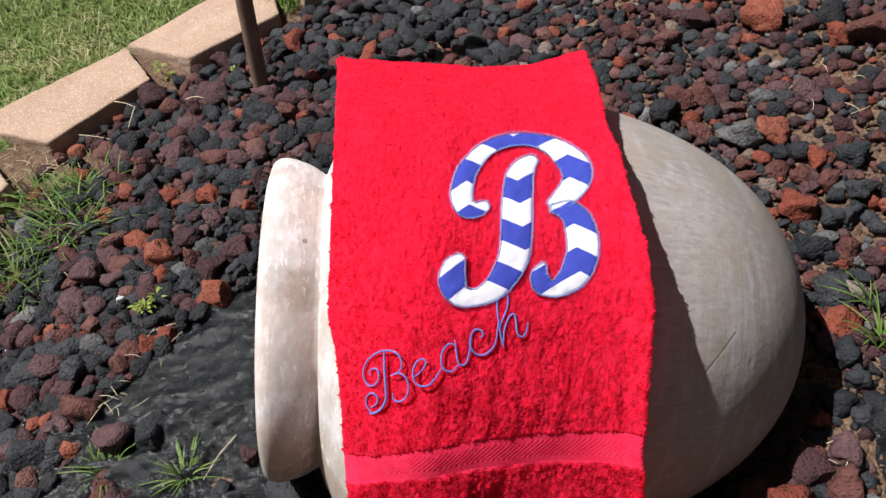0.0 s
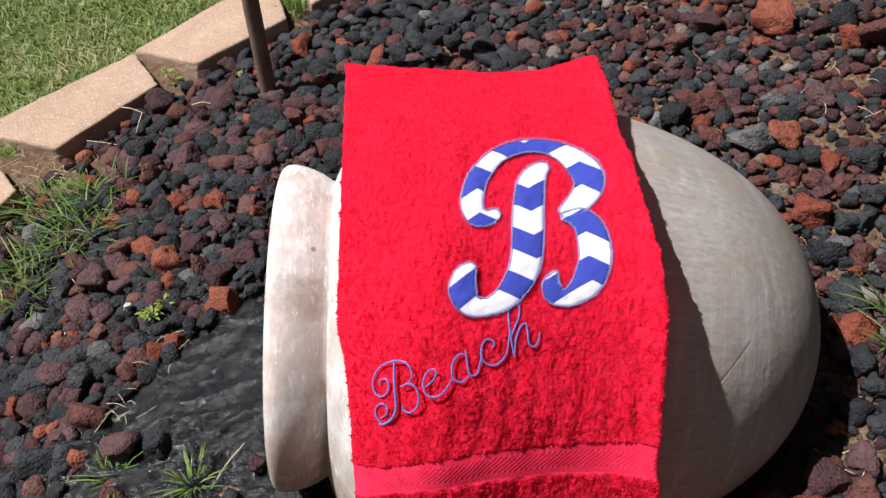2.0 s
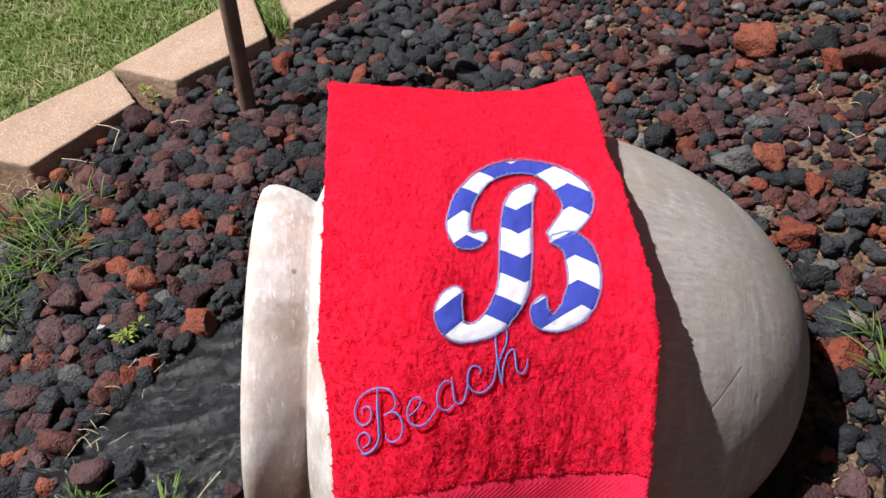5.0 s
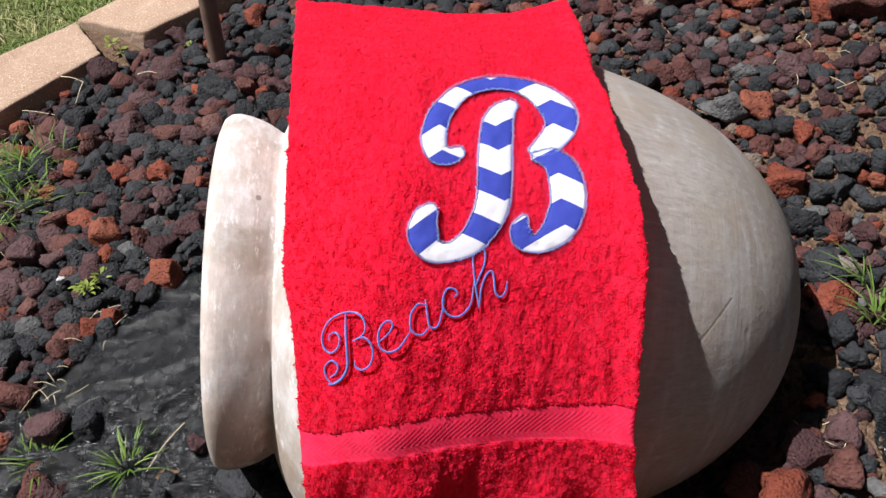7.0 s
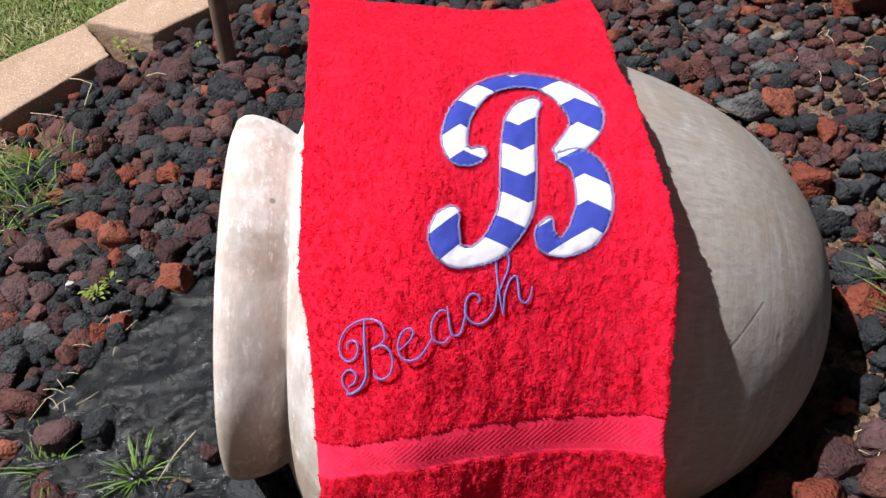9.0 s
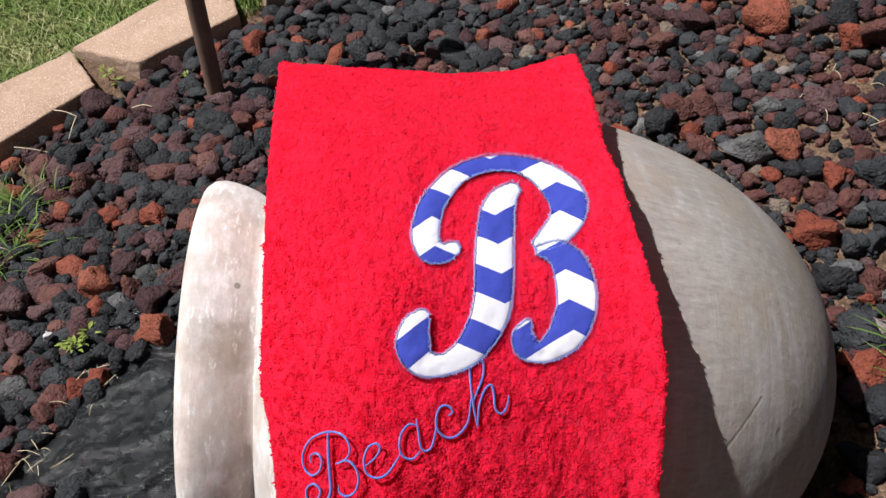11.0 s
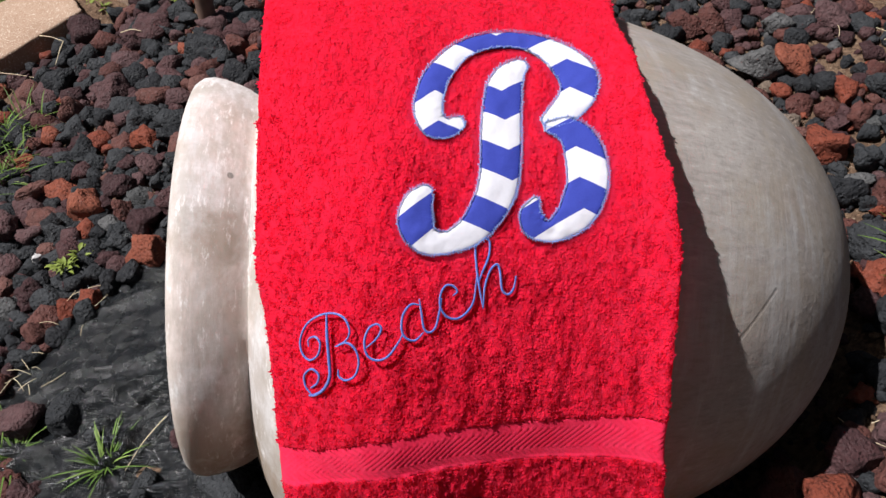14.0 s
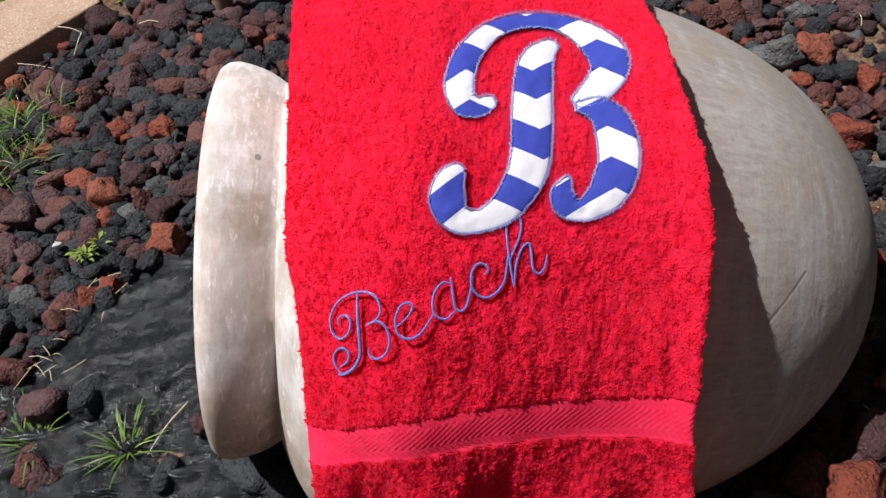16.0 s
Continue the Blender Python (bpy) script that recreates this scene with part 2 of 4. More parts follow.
def pot_material():
    """Whitewashed clay gone grey: wheel lines, pale lime wash, brown damp marks, an underside browned to deepen its
    shade and one long scratch.
    """
    k = Mat("limewashed_clay", 0.88, 0.25)
    obj = k.coords("Object")
    sep = k.t.nodes.new("ShaderNodeSeparateXYZ")
    k.link(obj, sep.inputs[0])
    along = sep.outputs["X"]
    stretch = k.t.nodes.new("ShaderNodeMapping")
    stretch.inputs["Scale"].default_value = (0.8, 6.0, 6.0)
    stretch.inputs["Rotation"].default_value = (0.0, 0.25, 0.2)
    k.link(obj, stretch.inputs["Vector"])
    lines = k.noise(26, 5, 0.7, stretch.outputs[0])
    cloud = k.noise(5.5, 6, 0.62)
    body = k.ramp(cloud, [(0.25, (0.25, 0.222, 0.200)), (0.5, (0.32, 0.293, 0.27)), (0.8, (0.40, 0.375, 0.35))])
    wash = k.ramp(k.noise(8, 5, 0.7), [(0.30, (0.40, 0.375, 0.35)), (0.48, (0.585, 0.57, 0.56)), (0.66, (0.71, 0.70, 0.70))])
    pink = k.ramp(k.noise(7, 4, 0.6, distortion=0.8), [(0.48, (0, 0, 0)), (0.62, (1, 1, 1))])
    wash = k.mix(k.math("MULTIPLY", pink, 0.42), wash, (0.60, 0.44, 0.36))
    whiteness = k.math("ADD", along, k.math("MULTIPLY", cloud, 0.07))
    whiteness = k.ramp(whiteness, [(0.03, (1, 1, 1)), (0.14, (0, 0, 0))])
    col = k.mix(whiteness, body, wash)
    col = k.mix(k.math("MULTIPLY", k.ramp(lines, [(0.38, (1, 1, 1)), (0.50, (0, 0, 0))]), k.math("SUBTRACT", 0.40, k.math("MULTIPLY", whiteness, 0.32))), col, (0.19, 0.17, 0.155))
    col = k.mix(k.math("MULTIPLY", k.ramp(lines, [(0.56, (0, 0, 0)), (0.68, (1, 1, 1))]), 0.45), col, (0.50, 0.475, 0.45))
    rosy = k.ramp(k.noise(4.5, 5, 0.65, distortion=0.4), [(0.50, (0, 0, 0)), (0.66, (1, 1, 1))])
    col = k.mix(k.math("MULTIPLY", rosy, 0.28), col, (0.36, 0.265, 0.22))
    stain = k.ramp(k.noise(9, 5, 0.7, distortion=0.5), [(0.47, (0, 0, 0)), (0.60, (1, 1, 1))])
    col = k.mix(k.math("MULTIPLY", stain, 0.45), col, (0.30, 0.25, 0.19))
    damp = k.t.nodes.new("ShaderNodeVectorMath")
    damp.operation = "DISTANCE"
    k.link(obj, damp.inputs[0])
    damp.inputs[1].default_value = DAMP_AT
    blot = k.math("ADD", k.math("MULTIPLY", damp.outputs["Value"], 11.0), k.math("MULTIPLY", k.noise(30, 6, 0.75), 1.0))
    col = k.mix(k.ramp(blot, [(0.62, (0.85, 0.85, 0.85)), (1.0, (0, 0, 0))]), col, (0.27, 0.23, 0.185))
    # the underside's shade deepened in the colour, as brown blotches low down
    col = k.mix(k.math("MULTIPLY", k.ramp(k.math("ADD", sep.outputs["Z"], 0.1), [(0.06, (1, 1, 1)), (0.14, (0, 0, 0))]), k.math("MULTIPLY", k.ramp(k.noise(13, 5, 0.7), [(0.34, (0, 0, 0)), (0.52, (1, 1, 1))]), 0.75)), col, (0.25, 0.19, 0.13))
    chip = k.t.nodes.new("ShaderNodeVectorMath")
    chip.operation = "DISTANCE"
    k.link(obj, chip.inputs[0])
    chip.inputs[1].default_value = CHIP_AT
    col = k.mix(k.ramp(k.math("MULTIPLY", chip.outputs["Value"], 100.0), [(0.30, (0.85, 0.85, 0.85)), (0.44, (0, 0, 0))]), col, (0.13, 0.12, 0.11))
    # thin bluish lime left in runs round the belly
    runs = k.t.nodes.new("ShaderNodeMapping")
    runs.inputs["Scale"].default_value = (7.0, 1.0, 1.0)
    runs.inputs["Rotation"].default_value = (0.0, 0.0, 0.3)
    k.link(obj, runs.inputs["Vector"])
    lime = k.math("MULTIPLY", k.ramp(k.noise(3.2, 6, 0.7, runs.outputs[0]), [(0.50, (0, 0, 0)), (0.68, (1, 1, 1))]), k.ramp(k.noise(4, 4, 0.6), [(0.42, (0, 0, 0)), (0.60, (1, 1, 1))]))
    col = k.mix(k.math("MULTIPLY", lime, 0.55), col, (0.52, 0.54, 0.56))
    speck = k.ramp(k.noise(70, 4, 0.7), [(0.66, (0, 0, 0)), (0.74, (1, 1, 1))])
    col = k.mix(k.math("MULTIPLY", speck, 0.4), col, (0.24, 0.20, 0.17))
    spots = k.ramp(k.voronoi(34), [(0.035, (1, 1, 1)), (0.06, (0, 0, 0))])
    col = k.mix(k.math("MULTIPLY", spots, 0.35), col, (0.20, 0.18, 0.16))
    # long scratch in the belly, from SCRATCH_A to SCRATCH_B
    away = k.t.nodes.new("ShaderNodeVectorMath")
    away.operation = "SUBTRACT"
    k.link(obj, away.inputs[0])
    away.inputs[1].default_value = SCRATCH_A
    axis = (Vector(SCRATCH_B) - Vector(SCRATCH_A))
    dot = k.t.nodes.new("ShaderNodeVectorMath")
    dot.operation = "DOT_PRODUCT"
    k.link(away.outputs[0], dot.inputs[0])
    dot.inputs[1].default_value = axis / axis.length_squared
    part_way = k.math("ADD", dot.outputs["Value"], 0.0, clamp=True)
    scaled = k.t.nodes.new("ShaderNodeVectorMath")
    scaled.operation = "SCALE"
    scaled.inputs[0].default_value = axis
    k.link(part_way, scaled.inputs["Scale"])
    rest = k.t.nodes.new("ShaderNodeVectorMath")
    rest.operation = "DISTANCE"
    k.link(away.outputs[0], rest.inputs[0])
    k.link(scaled.outputs[0], rest.inputs[1])
    dist = k.math("ADD", rest.outputs["Value"], k.math("MULTIPLY", k.math("SUBTRACT", k.noise(45, 3), 0.5), 0.003))
    groove = k.ramp(k.math("MULTIPLY", dist, 60.0), [(0.07, (1, 1, 1)), (0.19, (0, 0, 0))])
    col = k.mix(k.math("MULTIPLY", groove, 0.27), col, (0.17, 0.15, 0.13))
    smear = k.t.nodes.new("ShaderNodeMapping")
    smear.inputs["Scale"].default_value = (6.0, 1.6, 1.6)
    k.link(obj, smear.inputs["Vector"])
    streak = k.ramp(k.noise(14, 6, 0.75, smear.outputs[0]), [(0.40, (1, 1, 1)), (0.56, (0, 0, 0))])
    col = k.mix(k.math("MULTIPLY", k.math("MULTIPLY", streak, whiteness), 0.55), col, (0.37, 0.325, 0.285))
    fresh = k.ramp(k.noise(17, 6, 0.78, smear.outputs[0]), [(0.56, (0, 0, 0)), (0.66, (1, 1, 1))])
    col = k.mix(k.math("MULTIPLY", k.math("MULTIPLY", fresh, whiteness), 0.7), col, (0.80, 0.80, 0.79))
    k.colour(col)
    deep = k.math("SUBTRACT", 1.0, groove)
    brush = k.t.nodes.new("ShaderNodeMapping")
    brush.inputs["Scale"].default_value = (7.0, 0.6, 0.6)
    k.link(obj, brush.inputs["Vector"])
    turning = k.noise(30, 4, 0.65, brush.outputs[0])
    dents = k.ramp(k.voronoi(17), [(0.04, (0, 0, 0)), (0.13, (1, 1, 1))])
    k.bump((k.noise(9, 4, 0.55), 0.25, 0.012), (lines, 0.12, 0.002), (deep, 0.18, 0.003), (turning, 0.16, 0.002), (dents, 0.12, 0.003), (k.noise(150, 5, 0.75), 0.30, 0.0014))
    return k.m


def terry_material(name, soaking, fluff):
    k = Mat(name, 0.95, 0.1)
    pos = k.coords("Object")
    loops = k.mix(k.ramp(k.noise(270, 3, 0.75, pos), [(0.36, (0, 0, 0)), (0.60, (1, 1, 1))]), (0.90, 0.018, 0.070), (0.97, 0.028, 0.105))
    # paler where the pile is brushed open, deeper where it lies flat
    brushed = k.ramp(k.noise(48, 5, 0.7, pos), [(0.38, (0, 0, 0)), (0.66, (1, 1, 1))])
    flattened = k.ramp(k.noise(30, 5, 0.7, pos, 0.6), [(0.50, (0, 0, 0)), (0.68, (1, 1, 1))])
    loops = k.mix(k.math("MULTIPLY", brushed, 0.55), loops, (0.97, 0.052, 0.135))
    k.colour(k.mix(k.math("MULTIPLY", flattened, 0.45), loops, (0.80, 0.012, 0.055)))
    k.b.inputs["Sheen Weight"].default_value = 0.25
    k.b.inputs["Sheen Roughness"].default_value = 0.5
    k.b.inputs["Sheen Tint"].default_value = (1.0, 0.25, 0.3, 1)
    k.bump((k.noise(700, 3, 0.7, pos), fluff, 0.0014))
    # sunlight soaks through the loose loops
    soak = k.t.nodes.new("ShaderNodeBsdfTranslucent")
    soak.inputs["Color"].default_value = (0.97, 0.022, 0.095, 1)
    both = k.t.nodes.new("ShaderNodeMixShader")
    both.inputs[0].default_value = soaking
    k.link(k.b.outputs[0], both.inputs[1])
    k.link(soak.outputs[0], both.inputs[2])
    k.link(both.outputs[0], k.t.nodes["Material Output"].inputs["Surface"])
    return k.m


def chevron_material():
    """Blue and white chevron cotton."""
    k = Mat("chevron_cotton", 0.8, 0.2)
    sep = k.t.nodes.new("ShaderNodeSeparateXYZ")
    uv = k.t.nodes.new("ShaderNodeUVMap")
    k.link(uv.outputs[0], sep.inputs[0])
    u, v = sep.outputs["X"], sep.outputs["Y"]
    # rows of zigzags, counted downwards; the cloth is a little stretched where it was sewn
    lean = k.math("SUBTRACT", u, k.math("MULTIPLY", v, 0.125))
    zig = k.math("PINGPONG", k.math("ADD", lean, 4 * 0.117 - 0.108), 0.117)
    row = k.math("ADD", k.math("MULTIPLY", zig, -9.274), 8.0 - 5.346)
    row = k.math("ADD", row, k.math("MULTIPLY", v, k.math("ADD", k.math("MULTIPLY", v, -7.689), 17.92)))
    row = k.math("ADD", row, k.math("MULTIPLY", u, k.math("ADD", k.math("MULTIPLY", u, -4.982), 8.739)))
    row = k.math("ADD", row, k.math("MULTIPLY", k.math("MULTIPLY", u, v), 4.337))
    blue = k.math("LESS_THAN", k.math("MODULO", row, 2.0), 1.0)
    pos = k.coords("Object")
    weave = k.noise(900, 2, 0.5, pos)
    white = k.mix(weave, (0.60, 0.60, 0.66), (0.69, 0.69, 0.74))
    navy = k.mix(weave, (0.030, 0.045, 0.30), (0.045, 0.065, 0.38))
    k.colour(k.mix(blue, white, navy))
    k.bump((k.noise(55, 2, 0.5, pos), 0.35, 0.004), (weave, 0.25, 0.0005))
    return k.m


def thread_material(name, base, shine):
    k = Mat(name, 0.38, 0.6)
    pos = k.coords("Object")
    k.colour(k.mix(k.noise(650, 2, 0.6, pos), base, shine))
    k.b.inputs["Sheen Weight"].default_value = 0.3
    w = k.node("ShaderNodeTexWave", Scale=260.0, Distortion=2.0)
    w.bands_direction = "DIAGONAL"
    k.link(pos, w.inputs["Vector"])
    k.bump((w.outputs["Fac"], 0.6, 0.0006))
    return k.m


def stake_material():
    k = Mat("rusty_brown_paint", 0.6, 0.4)
    pos = k.t.nodes.new("ShaderNodeNewGeometry").outputs["Position"]
    k.colour(k.ramp(k.noise(18, 6, 0.7, pos), [(0.3, (0.12, 0.075, 0.058)), (0.6, (0.19, 0.125, 0.10)), (0.85, (0.25, 0.17, 0.135))]))
    k.bump((k.noise(120, 5, 0.7, pos), 0.4, 0.002))
    return k.m


def plain_straw(name, a, b):
    k = Mat(name, 0.8, 0.2)
    pos = k.t.nodes.new("ShaderNodeNewGeometry").outputs["Position"]
    k.colour(k.mix(k.noise(60, 3, 0.6, pos), a, b))
    return k.m


# the pot's shape: along its axis, from the mouth (-) to the rounded foot (+)
POT_AT = Vector((-0.0594, 0.8703, 0.2119))
AXIS = Vector((0.98864, 0.06354, -0.13628)).normalized()
E1 = (Vector((0, 0, 1)) - AXIS * AXIS.z).normalized()
E2 = E1.cross(AXIS)
E2 = -E2 if E2.y > 0 else E2
BELLY, FOOT, SHOULDER = 0.3527, 0.588, 0.1776
POT_MATRIX = Matrix((AXIS, -E2, E1)).transposed().to_4x4()
POT_MATRIX.translation = POT_AT
SCRATCH_A = tuple(POT_MATRIX.inverted() @ Vector((0.3040, 0.6341, 0.3430)))
SCRATCH_B = tuple(POT_MATRIX.inverted() @ Vector((0.3495, 0.6806, 0.3651)))
DAMP_AT = (-0.178, -0.125, 0.169)
CHIP_AT = (-0.174, -0.0615, 0.1937)
nA, nC, nE1, nE2 = (np.array(v) for v in (AXIS, POT_AT, E1, E2))

SOIL = ground_material()
LAWN_SOIL = lawn_soil_material()
CONCRETE = block_material()
FABRIC = fabric_material()
CLAY = pot_material()
TERRY = terry_material("red_terry", 0.62, 0.4)
BAND_CLOTH = terry_material("red_woven_band", 0.25, 0.25)
CHEVRON = chevron_material()
EDGE_THREAD = thread_material("edging_thread", (0.10, 0.20, 0.66), (0.34, 0.46, 0.86))
SCRIPT_THREAD = thread_material("script_thread", (0.012, 0.03, 0.26), (0.12, 0.24, 0.74))
STAKE = stake_material()
GREEN = blade_material("grass_blade", [(0.0, (0.075, 0.13, 0.022)), (0.5, (0.13, 0.20, 0.045)), (0.8, (0.21, 0.26, 0.085)), (1.0, (0.42, 0.36, 0.20))], 0.9)
WEED = blade_material("weed_leaf", [(0.0, (0.04, 0.085, 0.014)), (0.6, (0.085, 0.155, 0.028)), (0.9, (0.16, 0.23, 0.06)), (1.0, (0.34, 0.32, 0.15))])
SPROUT = blade_material("sprout_leaf", [(0.0, (0.12, 0.16, 0.03)), (0.6, (0.20, 0.24, 0.05)), (1.0, (0.33, 0.32, 0.12))])
STRAW = plain_straw("dry_straw", (0.50, 0.40, 0.25), (0.66, 0.57, 0.40))


# ---- ground ----
def edge_side(x, y):
    """Positive on the lawn's side of the edging blocks, in metres."""
    line = ((-1.211, 1.482), (-1.135, 1.633), (-1.077, 1.778), (-0.843, 1.987), (-0.746, 2.051), (-0.499, 2.19), (-0.433, 2.237), (-0.206, 2.396), (0.394, 3.1959999999999997))
    best, sign = 1e9, 1
    for (ax, ay), (bx, by) in zip(line, line[1:]):
        dx, dy = bx - ax, by - ay
        t = clamp01(((x - ax) * dx + (y - ay) * dy) / (dx * dx + dy * dy))
        d = math.hypot(x - ax - t * dx, y - ay - t * dy)
        if d < best:
            best, sign = d, (1 if dx * (y - ay) - dy * (x - ax) > 0 else -1)
    return best * sign


def bed(x, y):
    """Height of the bed's soil: a mound that rises to one side and levels out far off."""
    xs = max(-1.5, min(1.5, x))
    ys = max(0.0, min(3.2, y))
    return -0.0487 + 0.19925 * xs + 0.0696 * ys


def pot_gap(x, y, z):
    """Rough distance of a place from the jar's belly."""
    p = POT_MATRIX.inverted() @ Vector((x, y, z))
    span = FOOT if p.x > 0 else SHOULDER
    return 0.42 * (((abs(p.x) / span) ** 2.37 + (math.hypot(p.y, p.z) / BELLY) ** 2.37) ** (1 / 2.37) - 1)


def hollow(x, y):
    """Depth of the dip in which the jar's foot lies."""
    if x < 0.25 or x > 0.9 or y < 0.3 or y > 1.3:
        return 0.0
    near = 1 - float(smooth(pot_gap(x, y, bed(x, y)), 0.012, 0.060))
    return 0.075 * near * float(smooth(x, 0.30, 0.42)) * float(1 - smooth(y, 1.0, 1.2))


def gz(x, y):
    z = bed(x, y) - 0.012 - hollow(x, y)
    d = edge_side(x, y)
    lawn = bed(x, y) + 0.012
    w = clamp01((d + 0.02) / 0.12)
    return z * (1 - w) + lawn * w


def sandy(x, y):
    """The bare gap between two edging blocks."""
    return math.hypot(x + 1.13, y - 1.70) < 0.17


def build_ground():
    def ticks(lo, hi, step, far):
        core = list(np.arange(lo, hi + 1e-6, step))
        out = []
        d, v = step, core[-1]
        while v < far:
            d *= 1.45
            v += d
            out.append(v)
        d, w = step, core[0]
        before = []
        while w > -far:
            d *= 1.45
            w -= d
            before.append(w)
        return before[::-1] + core + out
    xs, ys = ticks(-1.9, 1.4, 0.045, 120), ticks(0.2, 3.2, 0.045, 120)
    verts = []
    for y in ys:
        for x in xs:
            n = 0.006 * noise.noise((x * 9, y * 9, 0)) + 0.004 * noise.noise((x * 23, y * 23, 4))
            verts.append((x, y, gz(x, y) + n))
    me = data_mesh("ground", verts, grid_faces(len(ys), len(xs)))
    ob = link_mesh("ground", me, [SOIL, LAWN_SOIL])
    for p in me.polygons:
        p.material_index = 1 if edge_side(p.center.x, p.center.y) > 0.05 and not sandy(p.center.x, p.center.y) and math.hypot(p.center.x + 0.87, p.center.y - 2.09) > 0.13 else 0
    tagged(ob, "bare sandy garden soil rising in a low mound", "ground", kind="structure")


build_ground()


# ---- edging blocks ----
def edging_block(a, b, c, d, height=0.11):
    """A cast block between lawn and bed; a and b end its inner edge, c and d its outer edge. It lies on the mound's slope."""
    flat = [Vector(p) for p in (a, b, c, d)]
    mid = sum(flat, Vector((0, 0))) / 4
    base = bed(mid.x, mid.y)

    def top(p):
        return bed(p.x, p.y) - base + 0.045

    bm = bmesh.new()
    lower = [bm.verts.new((p.x - mid.x, p.y - mid.y, top(p) - height)) for p in flat]
    upper = [bm.verts.new((p.x - mid.x, p.y - mid.y, top(p))) for p in flat]
    bm.faces.new(lower[::-1])
    bm.faces.new(upper)
    for i in range(4):
        bm.faces.new((lower[i], lower[(i + 1) % 4], upper[(i + 1) % 4], upper[i]))
    bmesh.ops.bevel(bm, geom=list(bm.edges), offset=0.006, segments=2, profile=0.5, affect="EDGES")
    bmesh.ops.subdivide_edges(bm, edges=[e for e in bm.edges if e.calc_length() > 0.03], cuts=13, use_grid_fill=True)
    bmesh.ops.triangulate(bm, faces=[f for f in bm.faces if len(f.verts) > 4])
    for v in bm.verts:
        q = Vector((v.co.x + mid.x * 7, v.co.y + mid.y * 5, v.co.z))
        k = noise.noise(q * 26) * 0.0020 + noise.noise(q * 70) * 0.0016 + noise.noise(q * 160) * 0.0010
        v.co += Vector((v.co.x, v.co.y, 0)).normalized() * k * 1.8 + Vector((0, 0, k * 0.8))
    ob = part("edging_block", bm, CONCRETE)
    ob.location = (mid.x, mid.y, base)
    return tagged(ob, "buff cast concrete edging block between lawn and stones", "edging block", "blocks edging the bed")


BLOCKS = [
    [(-1.077, 1.778), (-0.843, 1.987), (-0.971, 2.184), (-1.399, 1.942)],
    [(-0.746, 2.051), (-0.499, 2.19), (-0.596, 2.491), (-0.972, 2.197)],
    [(-1.211, 1.482), (-1.135, 1.633), (-1.243, 1.76), (-1.393, 1.667)],
    [(-0.433, 2.237), (-0.206, 2.396), (-0.286, 2.694), (-0.502, 2.44)],
]
for corners in BLOCKS:
    edging_block(*corners)


# ---- metal stake ----
def metal_stake():
    zs = [-0.12, 0.0, 0.05, 0.3, 0.6, 0.9, 1.10, 1.108, 1.11]
    rs = [0.021, 0.021, 0.021, 0.021, 0.021, 0.021, 0.021, 0.018, 0.010]
    me = tube_mesh("metal_stake", [(0.0008 * math.sin(9 * z), 0, z) for z in zs], rs, 24)
    ob = link_mesh("metal_stake", me, STAKE)
    ob.location = (-0.512, 1.885, bed(-0.512, 1.885))
    tagged(ob, "round brown rusted metal stake standing in lava stones", "stake")


metal_stake()


# ---- pot ----
def pot_radius(s):
    span, power = (FOOT, 2.37) if s > 0 else (SHOULDER, 2.34)
    return BELLY * max(0.0, 1 - abs(s / span) ** power) ** (1 / power)


def clay_pot():
    """A round-footed clay jar on its side, built as a turned wall with a thick rolled rim and an open mouth."""
    outer = [(-0.226, 0.205), (-0.233, 0.212), (-0.2375, 0.222), (-0.238, 0.233), (-0.235, 0.241), (-0.228, 0.246), (-0.217, 0.2475),
             (-0.203, 0.2455), (-0.186, 0.2410), (-0.171, 0.2355), (-0.159, 0.2290), (-0.152, 0.2250), (-0.1485, 0.2245), (-0.1465, 0.2285)]
    s_values = [-0.1450 + 0.1450 * k / 15 for k in range(16)] + [0.588 * math.sin(k / 60 * math.pi / 2) for k in range(1, 61)]
    for s in s_values:
        outer.append((s, max(pot_radius(s), 0.0006)))
    inner = [(s - 0.014 if s > 0.2 else s, max(r - 0.022, 0.0006)) for s, r in outer[13:][::-1]]
    inner = [(min(s, 0.565), r) for s, r in inner] + [(-0.150, 0.203), (-0.19, 0.203), (-0.222, 0.203)]
    outer = [(s + 0.010 * min(1, max(0, (-s - 0.14) / 0.09)), r) for s, r in outer]
    prof = outer + inner
    n = 160
    verts = []
    for i, (s, r) in enumerate(prof):
        w = smooth(-s, 0.05, 0.15)
        for j in range(n):
            ang = 2 * math.pi * j / n
            wob = 1 + 0.006 * math.sin(2 * ang + 1.0 + 4 * s) + 0.004 * noise.noise((2 * math.cos(ang), 2 * math.sin(ang), s * 7))
            # the neck sits a little off the belly's centre line
            verts.append((s - 0.005 * math.sin(ang) * w, r * wob * math.cos(ang) + 0.0055 * w, r * wob * math.sin(ang) - 0.032 * w))
    holder = new("clay_pot")
    holder.matrix_world = POT_MATRIX
    ring = grid_faces(len(prof), n, True)
    cut = 12
    belly = ring[cut * n:]
    rim = ring[:cut * n]
    for name, faces, label in (("body", belly, "rounded grey clay belly"), ("rim", rim, "thick whitewashed rolled rim")):
        used = sorted({i for f in faces for i in f})
        at = {i: k for k, i in enumerate(used)}
        me = data_mesh(name, [verts[i] for i in used], [tuple(at[i] for i in f)[::-1] for f in faces])
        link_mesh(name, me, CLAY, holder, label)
    tagged(holder, "large whitewashed grey clay jar lying on its side among stones", "pot")


clay_pot()


# ---- towel ----
HANG = 90.0


